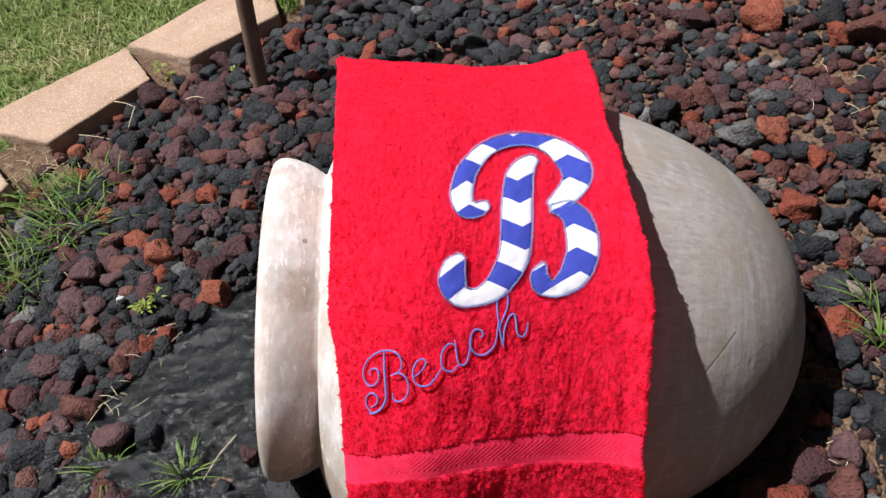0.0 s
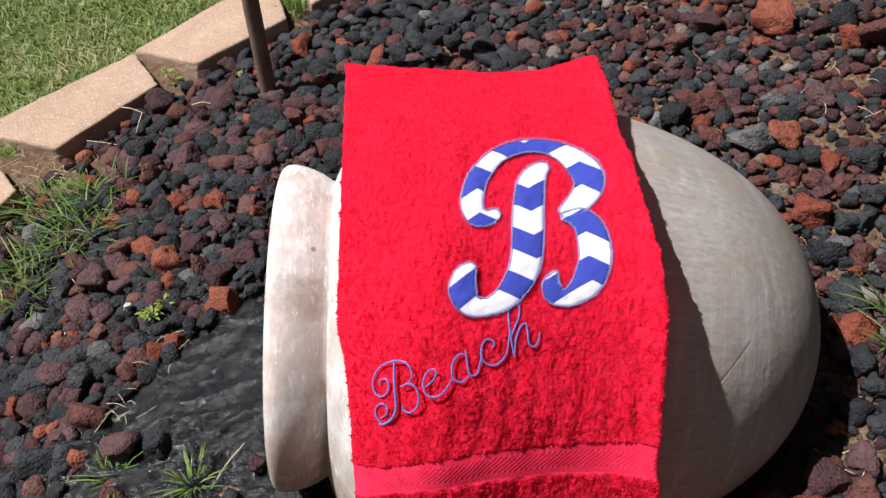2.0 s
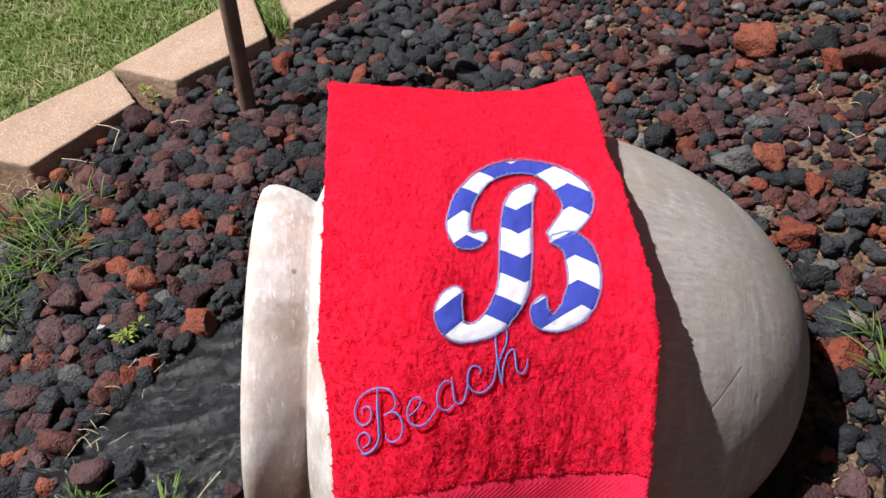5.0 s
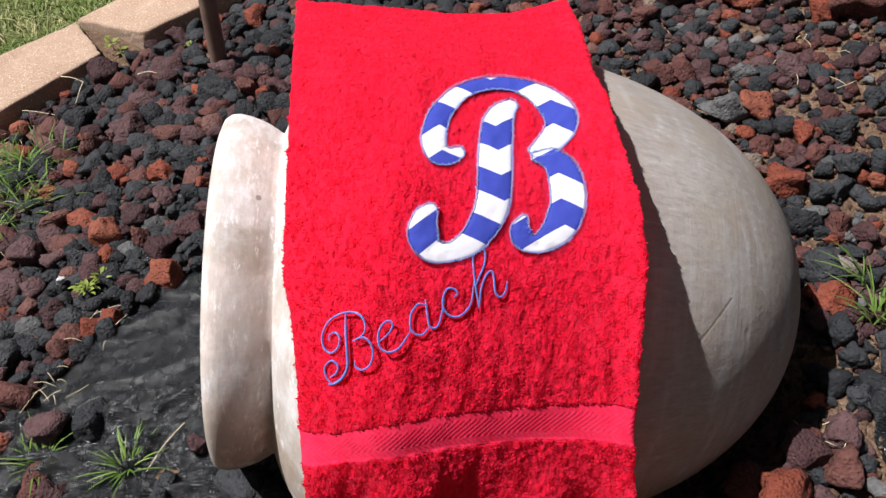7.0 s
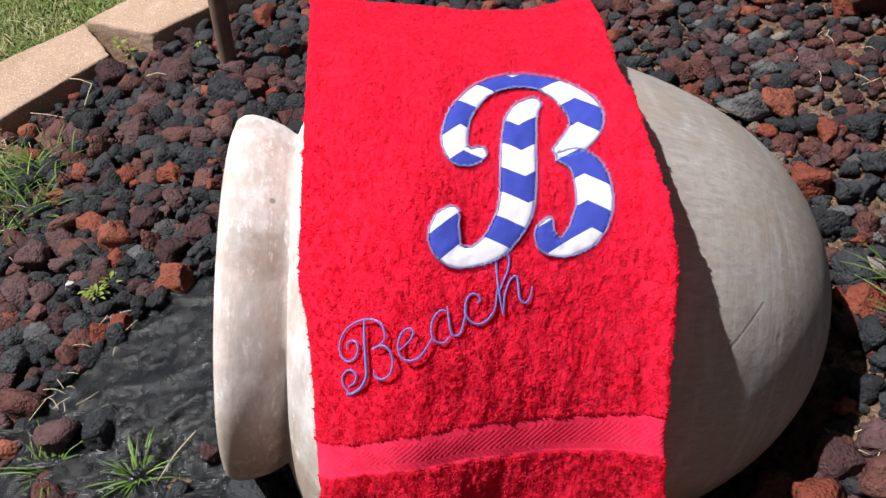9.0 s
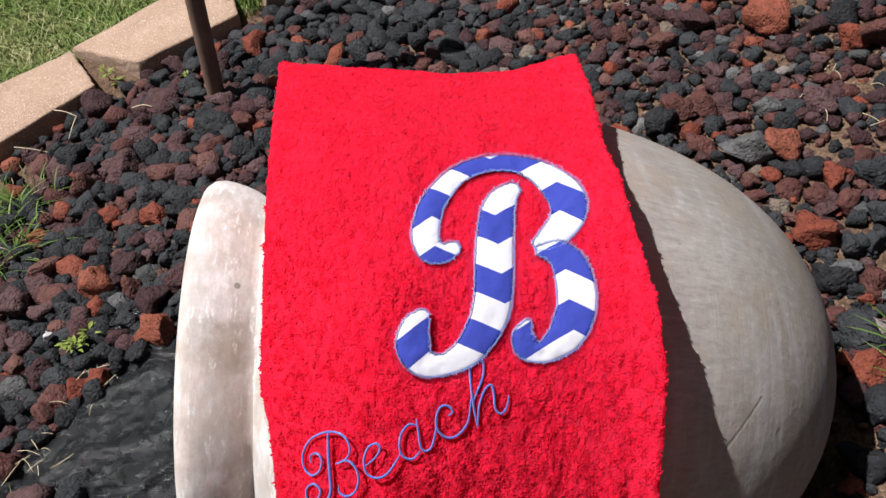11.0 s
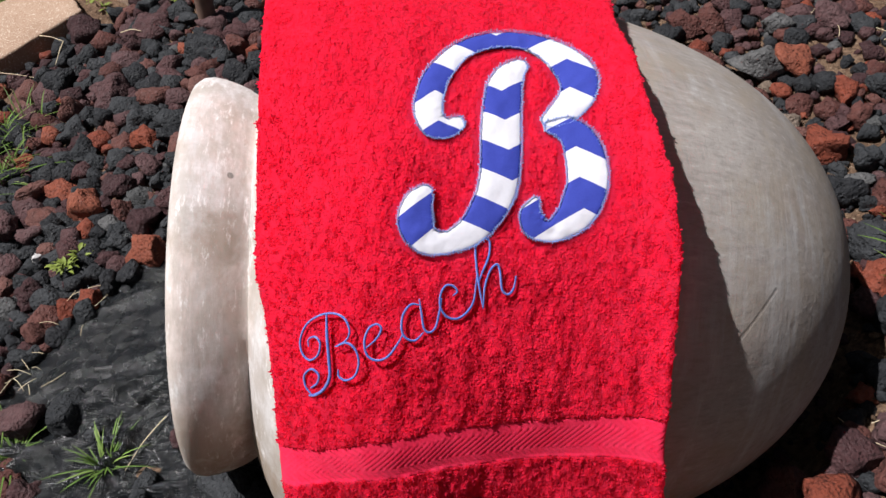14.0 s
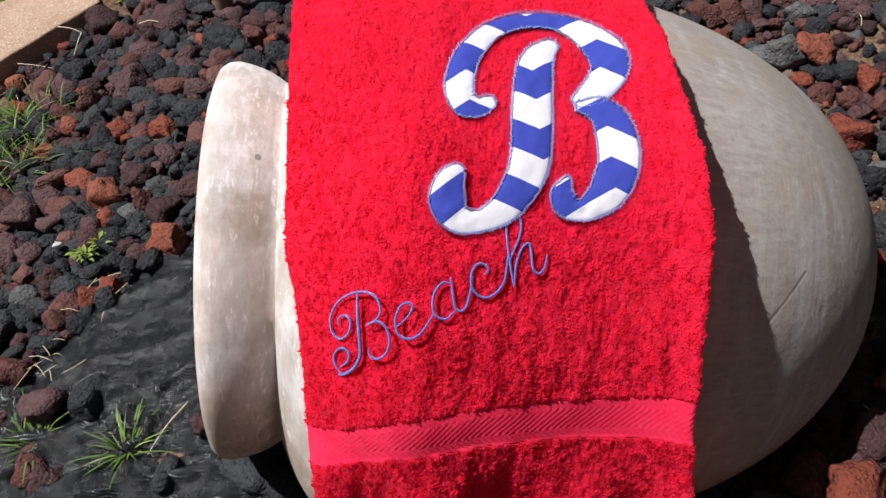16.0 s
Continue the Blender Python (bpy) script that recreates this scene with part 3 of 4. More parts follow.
def towel_radius(s, q):
    k = 0.15 + 0.85 * smooth(q, 0, 45)
    left = 0.3671 - 0.09 * k * (np.minimum(s, 0) / 0.14) ** 2
    sp = np.maximum(s, 0)
    right = BELLY * np.maximum(1 - (sp / FOOT) ** 2.37, 0) ** (1 / 2.37) + 0.0144 + LIFT * (sp / 0.24) ** 4
    # the hem curls up off the jar near the fold
    right = right + 0.045 * (sp / 0.24) ** 8 * smooth(q, 2, 16) * (1 - smooth(q, 20, 60))
    return np.where(s < 0, left, right)


LIFT = 0.045


def towel_point(s, q, h=0.0):
    """Place on the towel: s along the pot's axis, q round it in degrees (below 0 the cloth runs straight back, above HANG it hangs)."""
    s, q, h = np.broadcast_arrays(np.asarray(s, float), np.asarray(q, float), np.asarray(h, float))
    qa = np.clip(q, 0, HANG)
    ang = np.radians(qa)
    r = towel_radius(s, qa) + h
    back = np.minimum(q, 0) * 0.0064
    down = np.maximum(q - HANG, 0) * 0.0064
    a = r * np.cos(ang) - 0.5 * back ** 2 - down
    b = r * np.sin(ang) + back
    return nC + s[..., None] * nA + a[..., None] * nE1 + b[..., None] * nE2


TOP_S = ((-0.15, -28.5), (-0.06, -26.0), (0.06, -26.0), (0.13, -28.5), (0.19, -32.0), (0.25, -31.0))


def towel():
    nu, nv = 480, 300
    v = np.linspace(0, 1, nv)[None, :]
    top = np.interp(-0.145 + 0.36 * v[0], [p[0] for p in TOP_S], [p[1] for p in TOP_S])[None, :]
    u = np.linspace(0, 1, nu)[:, None]
    q = top + (118 - top) * u
    left = np.interp(q, [-30, 10, 25, 46, 52, 66, 78, 90, 120], [-0.141, -0.139, -0.140, -0.138, -0.130, -0.119, -0.114, -0.104, -0.095])
    right = np.interp(q, [-32, -12, 2, 20, 34, 42, 55, 67, 80, 120], [0.220, 0.212, 0.205, 0.207, 0.221, 0.227, 0.228, 0.232, 0.247, 0.259])
    s = left + (right - left) * v
    s = s + 0.0005 * (field((nu, nv), 4) + field((nu, nv), 45)) * smooth(np.abs(v - 0.5), 0.46, 0.5)
    # the woven band near the end
    mid = np.interp(s, [-0.12, -0.035, 0.04, 0.116, 0.24], [78.1, 69.5, 66.8, 65.3, 63.3])
    width = 6.6
    inside = smooth(q - mid, -0.15, 0.15) * (1 - smooth(q - mid, width - 0.15, width + 0.15))
    pile = 0.00032 * field((nu, nv), 2.6) + 0.00035 * field((nu, nv), 5) + 0.0003 * field((nu, nv), 20)
    twill = 0.00050 * np.sin(2 * np.pi * (s / 0.0062 + (q - mid) * 0.0064 / 0.0062 * np.where(np.abs(q - mid - width / 2) < width / 4, 1, -1)))
    pile = pile * (0.78 + 0.12 * smooth(q, 5, 30) - 0.15 * smooth(q, 35, 55))
    h = pile * (1 - inside) + (twill - 0.0013) * inside
    edge = np.minimum(np.minimum(v, 1 - v) * 60, 1)
    h = h - 0.004 * (1 - edge) ** 2
    slow = 0.0022 * field((nu, nv), 68) * smooth(q, 10, 40) + 0.0009 * field((nu, nv), 23) + 0.0012 * field((nu, nv), 48)
    # soft upright ripples where the cloth turns down
    slow = slow + 0.0007 * (1 - inside) * np.sin(2 * np.pi * (s + 0.010 * field((nu, nv), 70)) / 0.031) * smooth(q, 38, 56)
    fold = 0.014 * smooth(q, 73, 92) * np.sin(2 * np.pi * (s + 0.02 * field((nu, nv), 120)) / 0.12 + 0.6) + 0.010 * smooth(q, 73, 92)
    sag = -0.010 * (1 - smooth(q, -30, 5)) * np.cos(np.clip((s - 0.03) / 0.17, -1, 1) * math.pi / 2)
    P = towel_point(s, q, h + slow + fold)
    P = P + sag[..., None] * nE1
    # the far end turns down over itself
    curl = smooth(-(q - top), -3.2, 0.0)
    P = P - (0.012 * curl ** 2)[..., None] * nE1
    flat, woven = P.reshape(-1, 3), inside.ravel() > 0.5
    faces = grid_faces(nu, nv)
    ob = None
    for name, mat, wanted, label in (("towel", TERRY, False, ""), ("woven_band", BAND_CLOTH, True, "flat woven red band with herringbone lines")):
        mine = [f for f in faces if bool(woven[f[0]]) == wanted]
        used = sorted({i for f in mine for i in f})
        at = {i: k for k, i in enumerate(used)}
        me = data_mesh(name, flat[used], [tuple(at[i] for i in f)[::-1] for f in mine])
        piece = link_mesh(name, me, mat, ob, label)
        thick = piece.modifiers.new("thickness", "SOLIDIFY")
        thick.thickness = 0.006
        thick.offset = -1.0
        ob = ob or piece
    du, dv = np.gradient(P, axis=0), np.gradient(P, axis=1)
    nor = np.cross(dv, du)
    nor /= np.linalg.norm(nor, axis=-1, keepdims=True) + 1e-12
    if (nor[nu // 2, nv // 2] @ (P[nu // 2, nv // 2] - nC)) < 0:
        nor = -nor
    tagged(ob, "folded red terry towel with woven band draped over pot", "towel")
    return ob, P, nor, inside


TOWEL, CLOTH, CLOTH_UP, BAND = towel()

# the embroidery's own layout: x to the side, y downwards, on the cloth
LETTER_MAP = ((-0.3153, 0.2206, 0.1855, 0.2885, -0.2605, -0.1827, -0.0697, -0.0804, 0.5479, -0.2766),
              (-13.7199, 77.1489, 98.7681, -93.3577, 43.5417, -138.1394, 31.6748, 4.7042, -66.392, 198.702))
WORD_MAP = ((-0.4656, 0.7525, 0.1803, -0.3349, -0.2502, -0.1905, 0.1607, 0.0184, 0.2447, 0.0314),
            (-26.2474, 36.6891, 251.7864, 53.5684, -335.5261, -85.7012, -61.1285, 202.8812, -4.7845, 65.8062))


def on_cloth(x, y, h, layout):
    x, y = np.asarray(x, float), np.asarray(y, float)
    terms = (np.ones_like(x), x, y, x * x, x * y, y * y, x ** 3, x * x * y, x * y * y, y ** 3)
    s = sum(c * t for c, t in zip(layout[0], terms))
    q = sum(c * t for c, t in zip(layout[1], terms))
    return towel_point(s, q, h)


def applique(strokes):
    """A padded letter cut from chevron cloth, sewn down with an overcast edge."""
    holder = None
    for n, stroke in enumerate(strokes):
        c = spline(stroke, 10)
        t = np.gradient(c[:, :2], axis=0)
        t /= np.linalg.norm(t, axis=1)[:, None] + 1e-9
        side = np.stack([-t[:, 1], t[:, 0]], 1)
        across = np.linspace(-1, 1, 15)
        w = np.maximum(0.93 * c[:, 2], 0.002)
        xy = c[:, None, :2] + side[:, None, :] * (across[None, :, None] * w[:, None, None])
        puff = 0.0013 + 0.0024 * np.sqrt(np.maximum(1 - across ** 2, 0))[None, :] * np.minimum(w / 0.025, 1)[:, None]
        # the sewn edge draws small puckers into the cloth
        puff = puff + 0.00035 * np.sin(np.arange(len(w)) * 2.1 + 3 * field((len(w), 1), 4)[:, 0])[:, None] * np.abs(across)[None, :] ** 3
        ends = np.minimum(1, np.minimum(np.arange(len(w)), np.arange(len(w))[::-1]) / 12.0)[:, None]
        puff = puff + 0.0004 * field(puff.shape, 5) * (1 - across[None, :] ** 2) * ends
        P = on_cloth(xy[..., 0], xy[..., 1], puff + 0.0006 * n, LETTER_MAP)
        rows, cols = puff.shape
        me = data_mesh("letter_stroke", P.reshape(-1, 3), grid_faces(rows, cols))
        uvs = me.uv_layers.new(name="UVMap")
        flat = xy.reshape(-1, 2)
        for loop in me.loops:
            uvs.data[loop.index].uv = flat[loop.vertex_index]
        if holder is None:
            holder = new("letter_applique")
            tagged(holder, "padded letter B in blue and white chevron cotton on towel", "applique")
        ob = link_mesh("letter_stroke", me, CHEVRON, holder)
        body = ob.modifiers.new("thickness", "SOLIDIFY")
        body.thickness, body.offset = 0.0025, -1.0
        # overcast stitches round the outline
        ring = np.concatenate([xy[:, 0], xy[-1, 1:-1], xy[::-1, -1], xy[0, -2:0:-1]])
        ring = np.concatenate([ring, ring[:1]])
        step = np.linalg.norm(np.diff(ring, axis=0), axis=1)
        dist = np.concatenate([[0], np.cumsum(step)])
        count = int(dist[-1] / 0.0024)
        at = np.linspace(0, dist[-1], count)
        px, py = np.interp(at, dist, ring[:, 0]), np.interp(at, dist, ring[:, 1])
        tx, ty = np.gradient(px), np.gradient(py)
        ln = np.hypot(tx, ty) + 1e-9
        swing = np.where(np.arange(count) % 2 == 0, -0.0023, 0.0023) + 0.0009 * nrng.normal(size=count)
        lift = np.where(np.arange(count) % 2 == 0, 0.0034, 0.0022)
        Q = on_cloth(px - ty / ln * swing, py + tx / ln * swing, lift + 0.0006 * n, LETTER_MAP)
        link_mesh("edge_stitching", tube_mesh("edge_stitching", Q, [0.00060] * count, 5), EDGE_THREAD, ob, "blue overcast thread edging")


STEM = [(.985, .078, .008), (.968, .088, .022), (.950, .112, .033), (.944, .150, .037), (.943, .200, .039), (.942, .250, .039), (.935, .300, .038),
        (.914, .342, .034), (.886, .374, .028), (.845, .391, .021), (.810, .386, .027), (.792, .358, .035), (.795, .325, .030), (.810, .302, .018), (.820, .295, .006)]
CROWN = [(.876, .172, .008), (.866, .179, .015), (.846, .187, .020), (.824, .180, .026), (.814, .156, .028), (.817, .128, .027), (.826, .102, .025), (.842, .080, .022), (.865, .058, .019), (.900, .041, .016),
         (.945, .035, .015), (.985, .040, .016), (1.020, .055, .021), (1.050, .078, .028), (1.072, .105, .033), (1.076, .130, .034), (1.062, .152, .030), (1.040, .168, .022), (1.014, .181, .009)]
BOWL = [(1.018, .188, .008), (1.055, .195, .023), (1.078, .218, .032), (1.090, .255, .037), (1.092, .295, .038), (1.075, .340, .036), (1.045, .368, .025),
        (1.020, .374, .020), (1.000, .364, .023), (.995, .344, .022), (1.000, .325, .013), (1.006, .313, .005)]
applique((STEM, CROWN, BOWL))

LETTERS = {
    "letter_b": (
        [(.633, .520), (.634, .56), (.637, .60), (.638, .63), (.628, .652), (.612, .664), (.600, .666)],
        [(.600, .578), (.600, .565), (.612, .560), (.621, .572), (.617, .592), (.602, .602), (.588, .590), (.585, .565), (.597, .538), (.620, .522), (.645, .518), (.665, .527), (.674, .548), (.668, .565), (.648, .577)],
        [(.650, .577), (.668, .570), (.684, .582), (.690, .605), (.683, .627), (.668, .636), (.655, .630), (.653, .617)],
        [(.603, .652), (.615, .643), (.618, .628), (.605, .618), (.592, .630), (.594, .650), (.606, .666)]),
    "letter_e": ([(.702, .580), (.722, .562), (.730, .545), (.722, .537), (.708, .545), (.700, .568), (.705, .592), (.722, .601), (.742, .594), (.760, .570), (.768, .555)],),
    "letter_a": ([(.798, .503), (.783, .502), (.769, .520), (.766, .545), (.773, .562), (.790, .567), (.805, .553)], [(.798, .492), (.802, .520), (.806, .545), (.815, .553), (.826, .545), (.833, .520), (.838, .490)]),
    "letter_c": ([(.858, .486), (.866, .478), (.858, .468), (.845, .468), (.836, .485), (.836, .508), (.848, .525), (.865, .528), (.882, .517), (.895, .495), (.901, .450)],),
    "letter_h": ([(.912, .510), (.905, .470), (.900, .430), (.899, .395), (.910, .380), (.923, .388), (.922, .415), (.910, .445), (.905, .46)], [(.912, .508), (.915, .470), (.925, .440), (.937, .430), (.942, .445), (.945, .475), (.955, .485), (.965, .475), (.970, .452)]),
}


def script_word():
    """The word Beach in satin stitch, one raised line a stroke."""
    holder = new("embroidered_word")
    tagged(holder, "word Beach embroidered in blue script thread on towel", "embroidery")
    for name, strokes in LETTERS.items():
        whole_v, whole_f = [], []
        for k, stroke in enumerate(strokes):
            c = spline(stroke, 10)
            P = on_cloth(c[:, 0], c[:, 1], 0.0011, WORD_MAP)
            thick = 0.0016 if name == "letter_b" and k == 0 else 0.00108
            n = len(P)
            radii = [thick * (0.55 + 0.45 * min(1.0, 6 * min(i + 1, n - i) / n)) for i in range(n)]
            me = tube_mesh(name, P, radii, 8)
            off = len(whole_v)
            whole_v += [tuple(v.co) for v in me.vertices]
            whole_f += [tuple(off + i for i in p.vertices) for p in me.polygons]
            bpy.data.meshes.remove(me)
        link_mesh(name, data_mesh(name, whole_v, whole_f), SCRIPT_THREAD, holder)


script_word()


def terry_pile():
    """Looped threads standing up from the cloth in leaning clumps; they lie flat under the sewn parts and leave the band bare."""
    cell = 0.0030

    def cells(names):
        found = [np.array([tuple(v.co) for v in ob.data.vertices]) for ob in scene.objects if ob.name.startswith(names) and ob.data is not None]
        return {tuple(c) for c in np.floor(np.concatenate(found) / cell).astype(int)}
    covered, thin = cells(("letter_stroke", "edge_stitching")), cells(tuple(LETTERS))
    nu, nv = BAND.shape
    n = 225000
    iu, iv = nrng.random(n) * (nu - 1.001), nrng.random(n) * (nv - 1.001)
    a, b = iu.astype(int), iv.astype(int)
    fa, fb = (iu - a)[:, None], (iv - b)[:, None]

    def at(grid):
        return grid[a, b] * (1 - fa) * (1 - fb) + grid[a + 1, b] * fa * (1 - fb) + grid[a, b + 1] * (1 - fa) * fb + grid[a + 1, b + 1] * fa * fb
    base, up = at(CLOTH), at(CLOTH_UP)
    up /= np.linalg.norm(up, axis=1)[:, None]
    bare = BAND[a, b] > 0.3
    keys = np.floor((base + 0.0026 * up) / cell).astype(int)
    under = np.zeros(n, bool)
    for k, key in enumerate(map(tuple, keys)):
        x, y, z = key
        under[k] = key in thin or key in covered or (x, y, z - 1) in covered or (x, y, z + 1) in covered or (x + 1, y, z) in covered or (x - 1, y, z) in covered or (x, y + 1, z) in covered or (x, y - 1, z) in covered
    keep = ~(bare | under)
    base, up, a, b = base[keep], up[keep], a[keep], b[keep]
    n = len(base)
    along = np.cross(up, np.broadcast_to(nA, up.shape))
    sway = [1.2 * field((nu, nv), 2.8)[a, b] + 0.6 * nrng.normal(size=n) for _ in range(2)]
    lean = sway[0][:, None] * along + sway[1][:, None] * nA
    far = np.linalg.norm(lean, axis=1)[:, None] + 1e-9
    lean = lean / far * np.clip(0.0011 * far, 0.0008, 0.0024)
    wide_dir = np.cross(up, lean)
    wide_dir /= np.linalg.norm(wide_dir, axis=1)[:, None] + 1e-12
    tall = (np.where(nrng.random(n) < 0.2, nrng.uniform(0.0008, 0.0016, n), nrng.uniform(0.0003, 0.0009, n)) * (1 + 0.3 * np.clip(field((nu, nv), 3.0)[a, b], -2, 2)))[:, None]
    wide = nrng.uniform(0.00045, 0.0009, n)[:, None]
    low = base - 0.0004 * up
    mid = base + tall * up + 0.45 * lean
    tip = base + 0.70 * tall * up + 1.1 * lean
    corners = np.stack([low - wide * wide_dir, low + wide * wide_dir, mid - 1.1 * wide * wide_dir, mid + 1.1 * wide * wide_dir, tip - 0.7 * wide * wide_dir, tip + 0.7 * wide * wide_dir], 1)
    order = np.array([0, 1, 3, 2, 2, 3, 5, 4])
    loops = (np.arange(n)[:, None] * 6 + order[None, :]).ravel()
    fuzz = bpy.data.meshes.new("terry_nap")
    fuzz.vertices.add(6 * n)
    fuzz.vertices.foreach_set("co", corners.ravel())
    fuzz.loops.add(8 * n)
    fuzz.loops.foreach_set("vertex_index", loops)
    fuzz.polygons.add(2 * n)
    fuzz.polygons.foreach_set("loop_start", np.arange(0, 8 * n, 4))
    fuzz.update(calc_edges=True)
    fuzz.shade_smooth()
    tagged(link_mesh("terry_nap", fuzz, TERRY, TOWEL, "short looped terry pile"), kind="stuff")


terry_pile()


# ---- ground cover ----
def in_poly(x, y, poly):
    inside = False
    for (ax, ay), (bx, by) in zip(poly, poly[1:] + poly[:1]):
        if (ay > y) != (by > y) and x < (bx - ax) * (y - ay) / (by - ay) + ax:
            inside = not inside
    return inside


COVER = [(-0.34, 1.27), (-0.44, 1.19), (-0.54, 1.11), (-0.64, 1.00), (-0.69, 0.93), (-0.70, 0.86), (-0.74, 0.76), (-0.72, 0.5), (-0.4, 0.35), (0.1, 0.3), (0.1, 0.9)]
COVER_SIDE = [(0.585, 0.80), (0.64, 0.83), (0.80, 0.80), (0.85, 0.55), (0.60, 0.58)]


def weed_fabric(x0, x1, y0, y1, lift, seed):
    n, m = int((x1 - x0) / 0.006), int((y1 - y0) / 0.006)
    verts = []
    for j in range(m):
        for i in range(n):
            x, y = x0 + (x1 - x0) * i / (n - 1), y0 + (y1 - y0) * j / (m - 1)
            p = Vector((x + 0.6 * y, y - 0.5 * x, seed))
            crease = abs(noise.noise(Vector((p.x * 5, p.y * 13, seed))))
            fine = abs(noise.noise(Vector((p.x * 18, p.y * 30, seed + 3))))
            z = gz(x, y) + lift + (0.005 + 0.020 * smooth(0.97 - y, 0.0, 0.10)) * 1.1 * (1 - crease) ** 7 + (0.0015 + 0.009 * smooth(0.97 - y, 0.0, 0.10)) * 1.2 * (1 - fine) ** 5 + 0.004 * noise.noise(p * 9)
            verts.append((x, y, z))
    me = data_mesh("weed_fabric", verts, grid_faces(m, n))
    ob = link_mesh("weed_fabric", me, FABRIC)
    s = ob.modifiers.new("thickness", "SOLIDIFY")
    s.thickness = 0.001
    return tagged(ob, "wrinkled black woven plastic ground cover under the stones", "weed fabric", "pieces of ground cover")


weed_fabric(-0.98, -0.02, 0.42, 1.30, 0.004, 2.0)
weed_fabric(0.60, 0.88, 0.50, 0.755, 0.001, 8.0)


# ---- stones ----
def rock_mesh(seed, level, flat=0.75):
    """One lump of lava: a ball cut by random planes, then roughened."""
    r = random.Random(seed)
    bm = bmesh.new()
    bmesh.ops.create_icosphere(bm, subdivisions=level, radius=1.0)
    planes = [(Vector((r.gauss(0, 1), r.gauss(0, 1), r.gauss(0, 1))).normalized(), r.uniform(0.45, 0.86)) for _ in range(11)]
    scale = Vector((r.uniform(1.0, 1.38), r.uniform(0.85, 1.15), r.uniform(flat * 0.85, flat * 1.3)))
    off = Vector((seed * 3.1, seed * 1.7, 0))
    for v in bm.verts:
        p = v.co.copy()
        for n, d in planes:
            k = p.dot(n)
            if k > d:
                p -= n * (k - d)
        rough = 0.30 * noise.noise(p * 1.5 + off) + 0.25 * noise.noise(p * 2.9 + off) + 0.13 * noise.noise(p * 5.5 + off)
        if level > 2:
            rough += 0.06 * noise.noise(p * 12 + off) - 0.24 * max(0.0, noise.noise(p * 4.5 - off) - 0.12)
        p *= 1.12 + rough
        v.co = Vector((p.x * scale.x, p.y * scale.y, p.z * scale.z))
    me = bpy.data.meshes.new("lava_stone")
    bm.to_mesh(me)
    bm.free()
    me.shade_smooth()
    return me


FINE = {c: [] for c in ROCKS}
for ci, c in enumerate(ROCKS):
    for k in range(7):
        me = rock_mesh(10 * ci + k + 1, 3)
        me.materials.append(ROCKS[c])
        FINE[c].append(me)
COARSE = [rock_mesh(100 + k, 2) for k in range(10)]
COARSE_V = [np.array([tuple(v.co) for v in me.vertices]) for me in COARSE]
COARSE_F = [[tuple(p.vertices) for p in me.polygons] for me in COARSE]
CRUMBS = [rock_mesh(200 + k, 1) for k in range(6)]
CRUMB_V = [np.array([tuple(v.co) for v in me.vertices]) for me in CRUMBS]
CRUMB_F = [[tuple(p.vertices) for p in me.polygons] for me in CRUMBS]

LABELS = {"black": "porous black lava stone lying in the bed", "maroon": "dark maroon porous lava stone lying in the bed", "brown": "reddish brown porous lava stone in the bed",
          "rust": "bright rust red porous lava stone in the bed", "tan": "pale tan stone lying among lava stones", "grey": "grey speckled stone lying among lava stones"}


def stone_turn(r):
    return Euler((r.uniform(-0.5, 0.5), r.uniform(-0.5, 0.5), r.uniform(0, 6.28)))


def lay_stone(x, y, size, tone, lift=0.0, grow=0.95):
    """One stone as a thing of its own; size is its half width."""
    ob = new("lava_stone", FINE[tone][rng.randrange(7)])
    ob.location = (x, y, gz(x, y) + 0.42 * size + lift)
    ob.rotation_euler = stone_turn(rng)
    ob.scale = (grow * size, grow * size, grow * size)
    tagged(ob, LABELS[tone], "stone", "lava stones in the bed")


# stones that stand out, by tone: x, y and half width
MAROON_STONES = [(-0.829, 1.921, 0.043), (-0.654, 1.905, 0.037), (-0.491, 1.866, 0.033), (-0.696, 1.662, 0.039), (-0.595, 1.356, 0.033), (-0.529, 1.248, 0.035), (-0.465, 1.283, 0.032), (-0.655, 2.056, 0.033), (-0.334, 1.721, 0.031), (-0.941, 1.763, 0.028), (-0.71, 1.115, 0.026), (-0.822, 1.214, 0.034), (-0.838, 1.053, 0.03), (-0.779, 0.989, 0.025), (-0.817, 1.291, 0.037), (-0.632, 0.857, 0.037), (-0.363, 0.787, 0.019), (-0.766, 0.904, 0.021), (-0.583, 0.736, 0.019), (0.588, 1.801, 0.037), (0.588, 1.618, 0.024), (0.736, 1.47, 0.03), (0.717, 1.012, 0.02)]
BROWN_STONES = [(-0.778, 1.636, 0.037), (-0.738, 1.311, 0.028), (-0.578, 1.621, 0.036), (-0.503, 1.688, 0.026), (-0.42, 1.755, 0.029), (-0.506, 1.462, 0.024), (-0.792, 1.394, 0.029), (-0.826, 1.125, 0.026), (-0.674, 1.035, 0.027), (-0.897, 1.365, 0.029), (-0.633, 0.753, 0.026), (-0.718, 0.933, 0.035), (0.432, 1.808, 0.026), (0.505, 1.765, 0.028), (0.542, 1.519, 0.027), (0.49, 1.521, 0.025), (0.517, 1.42, 0.024), (0.912, 1.639, 0.042), (0.703, 1.211, 0.022), (0.682, 1.038, 0.027)]
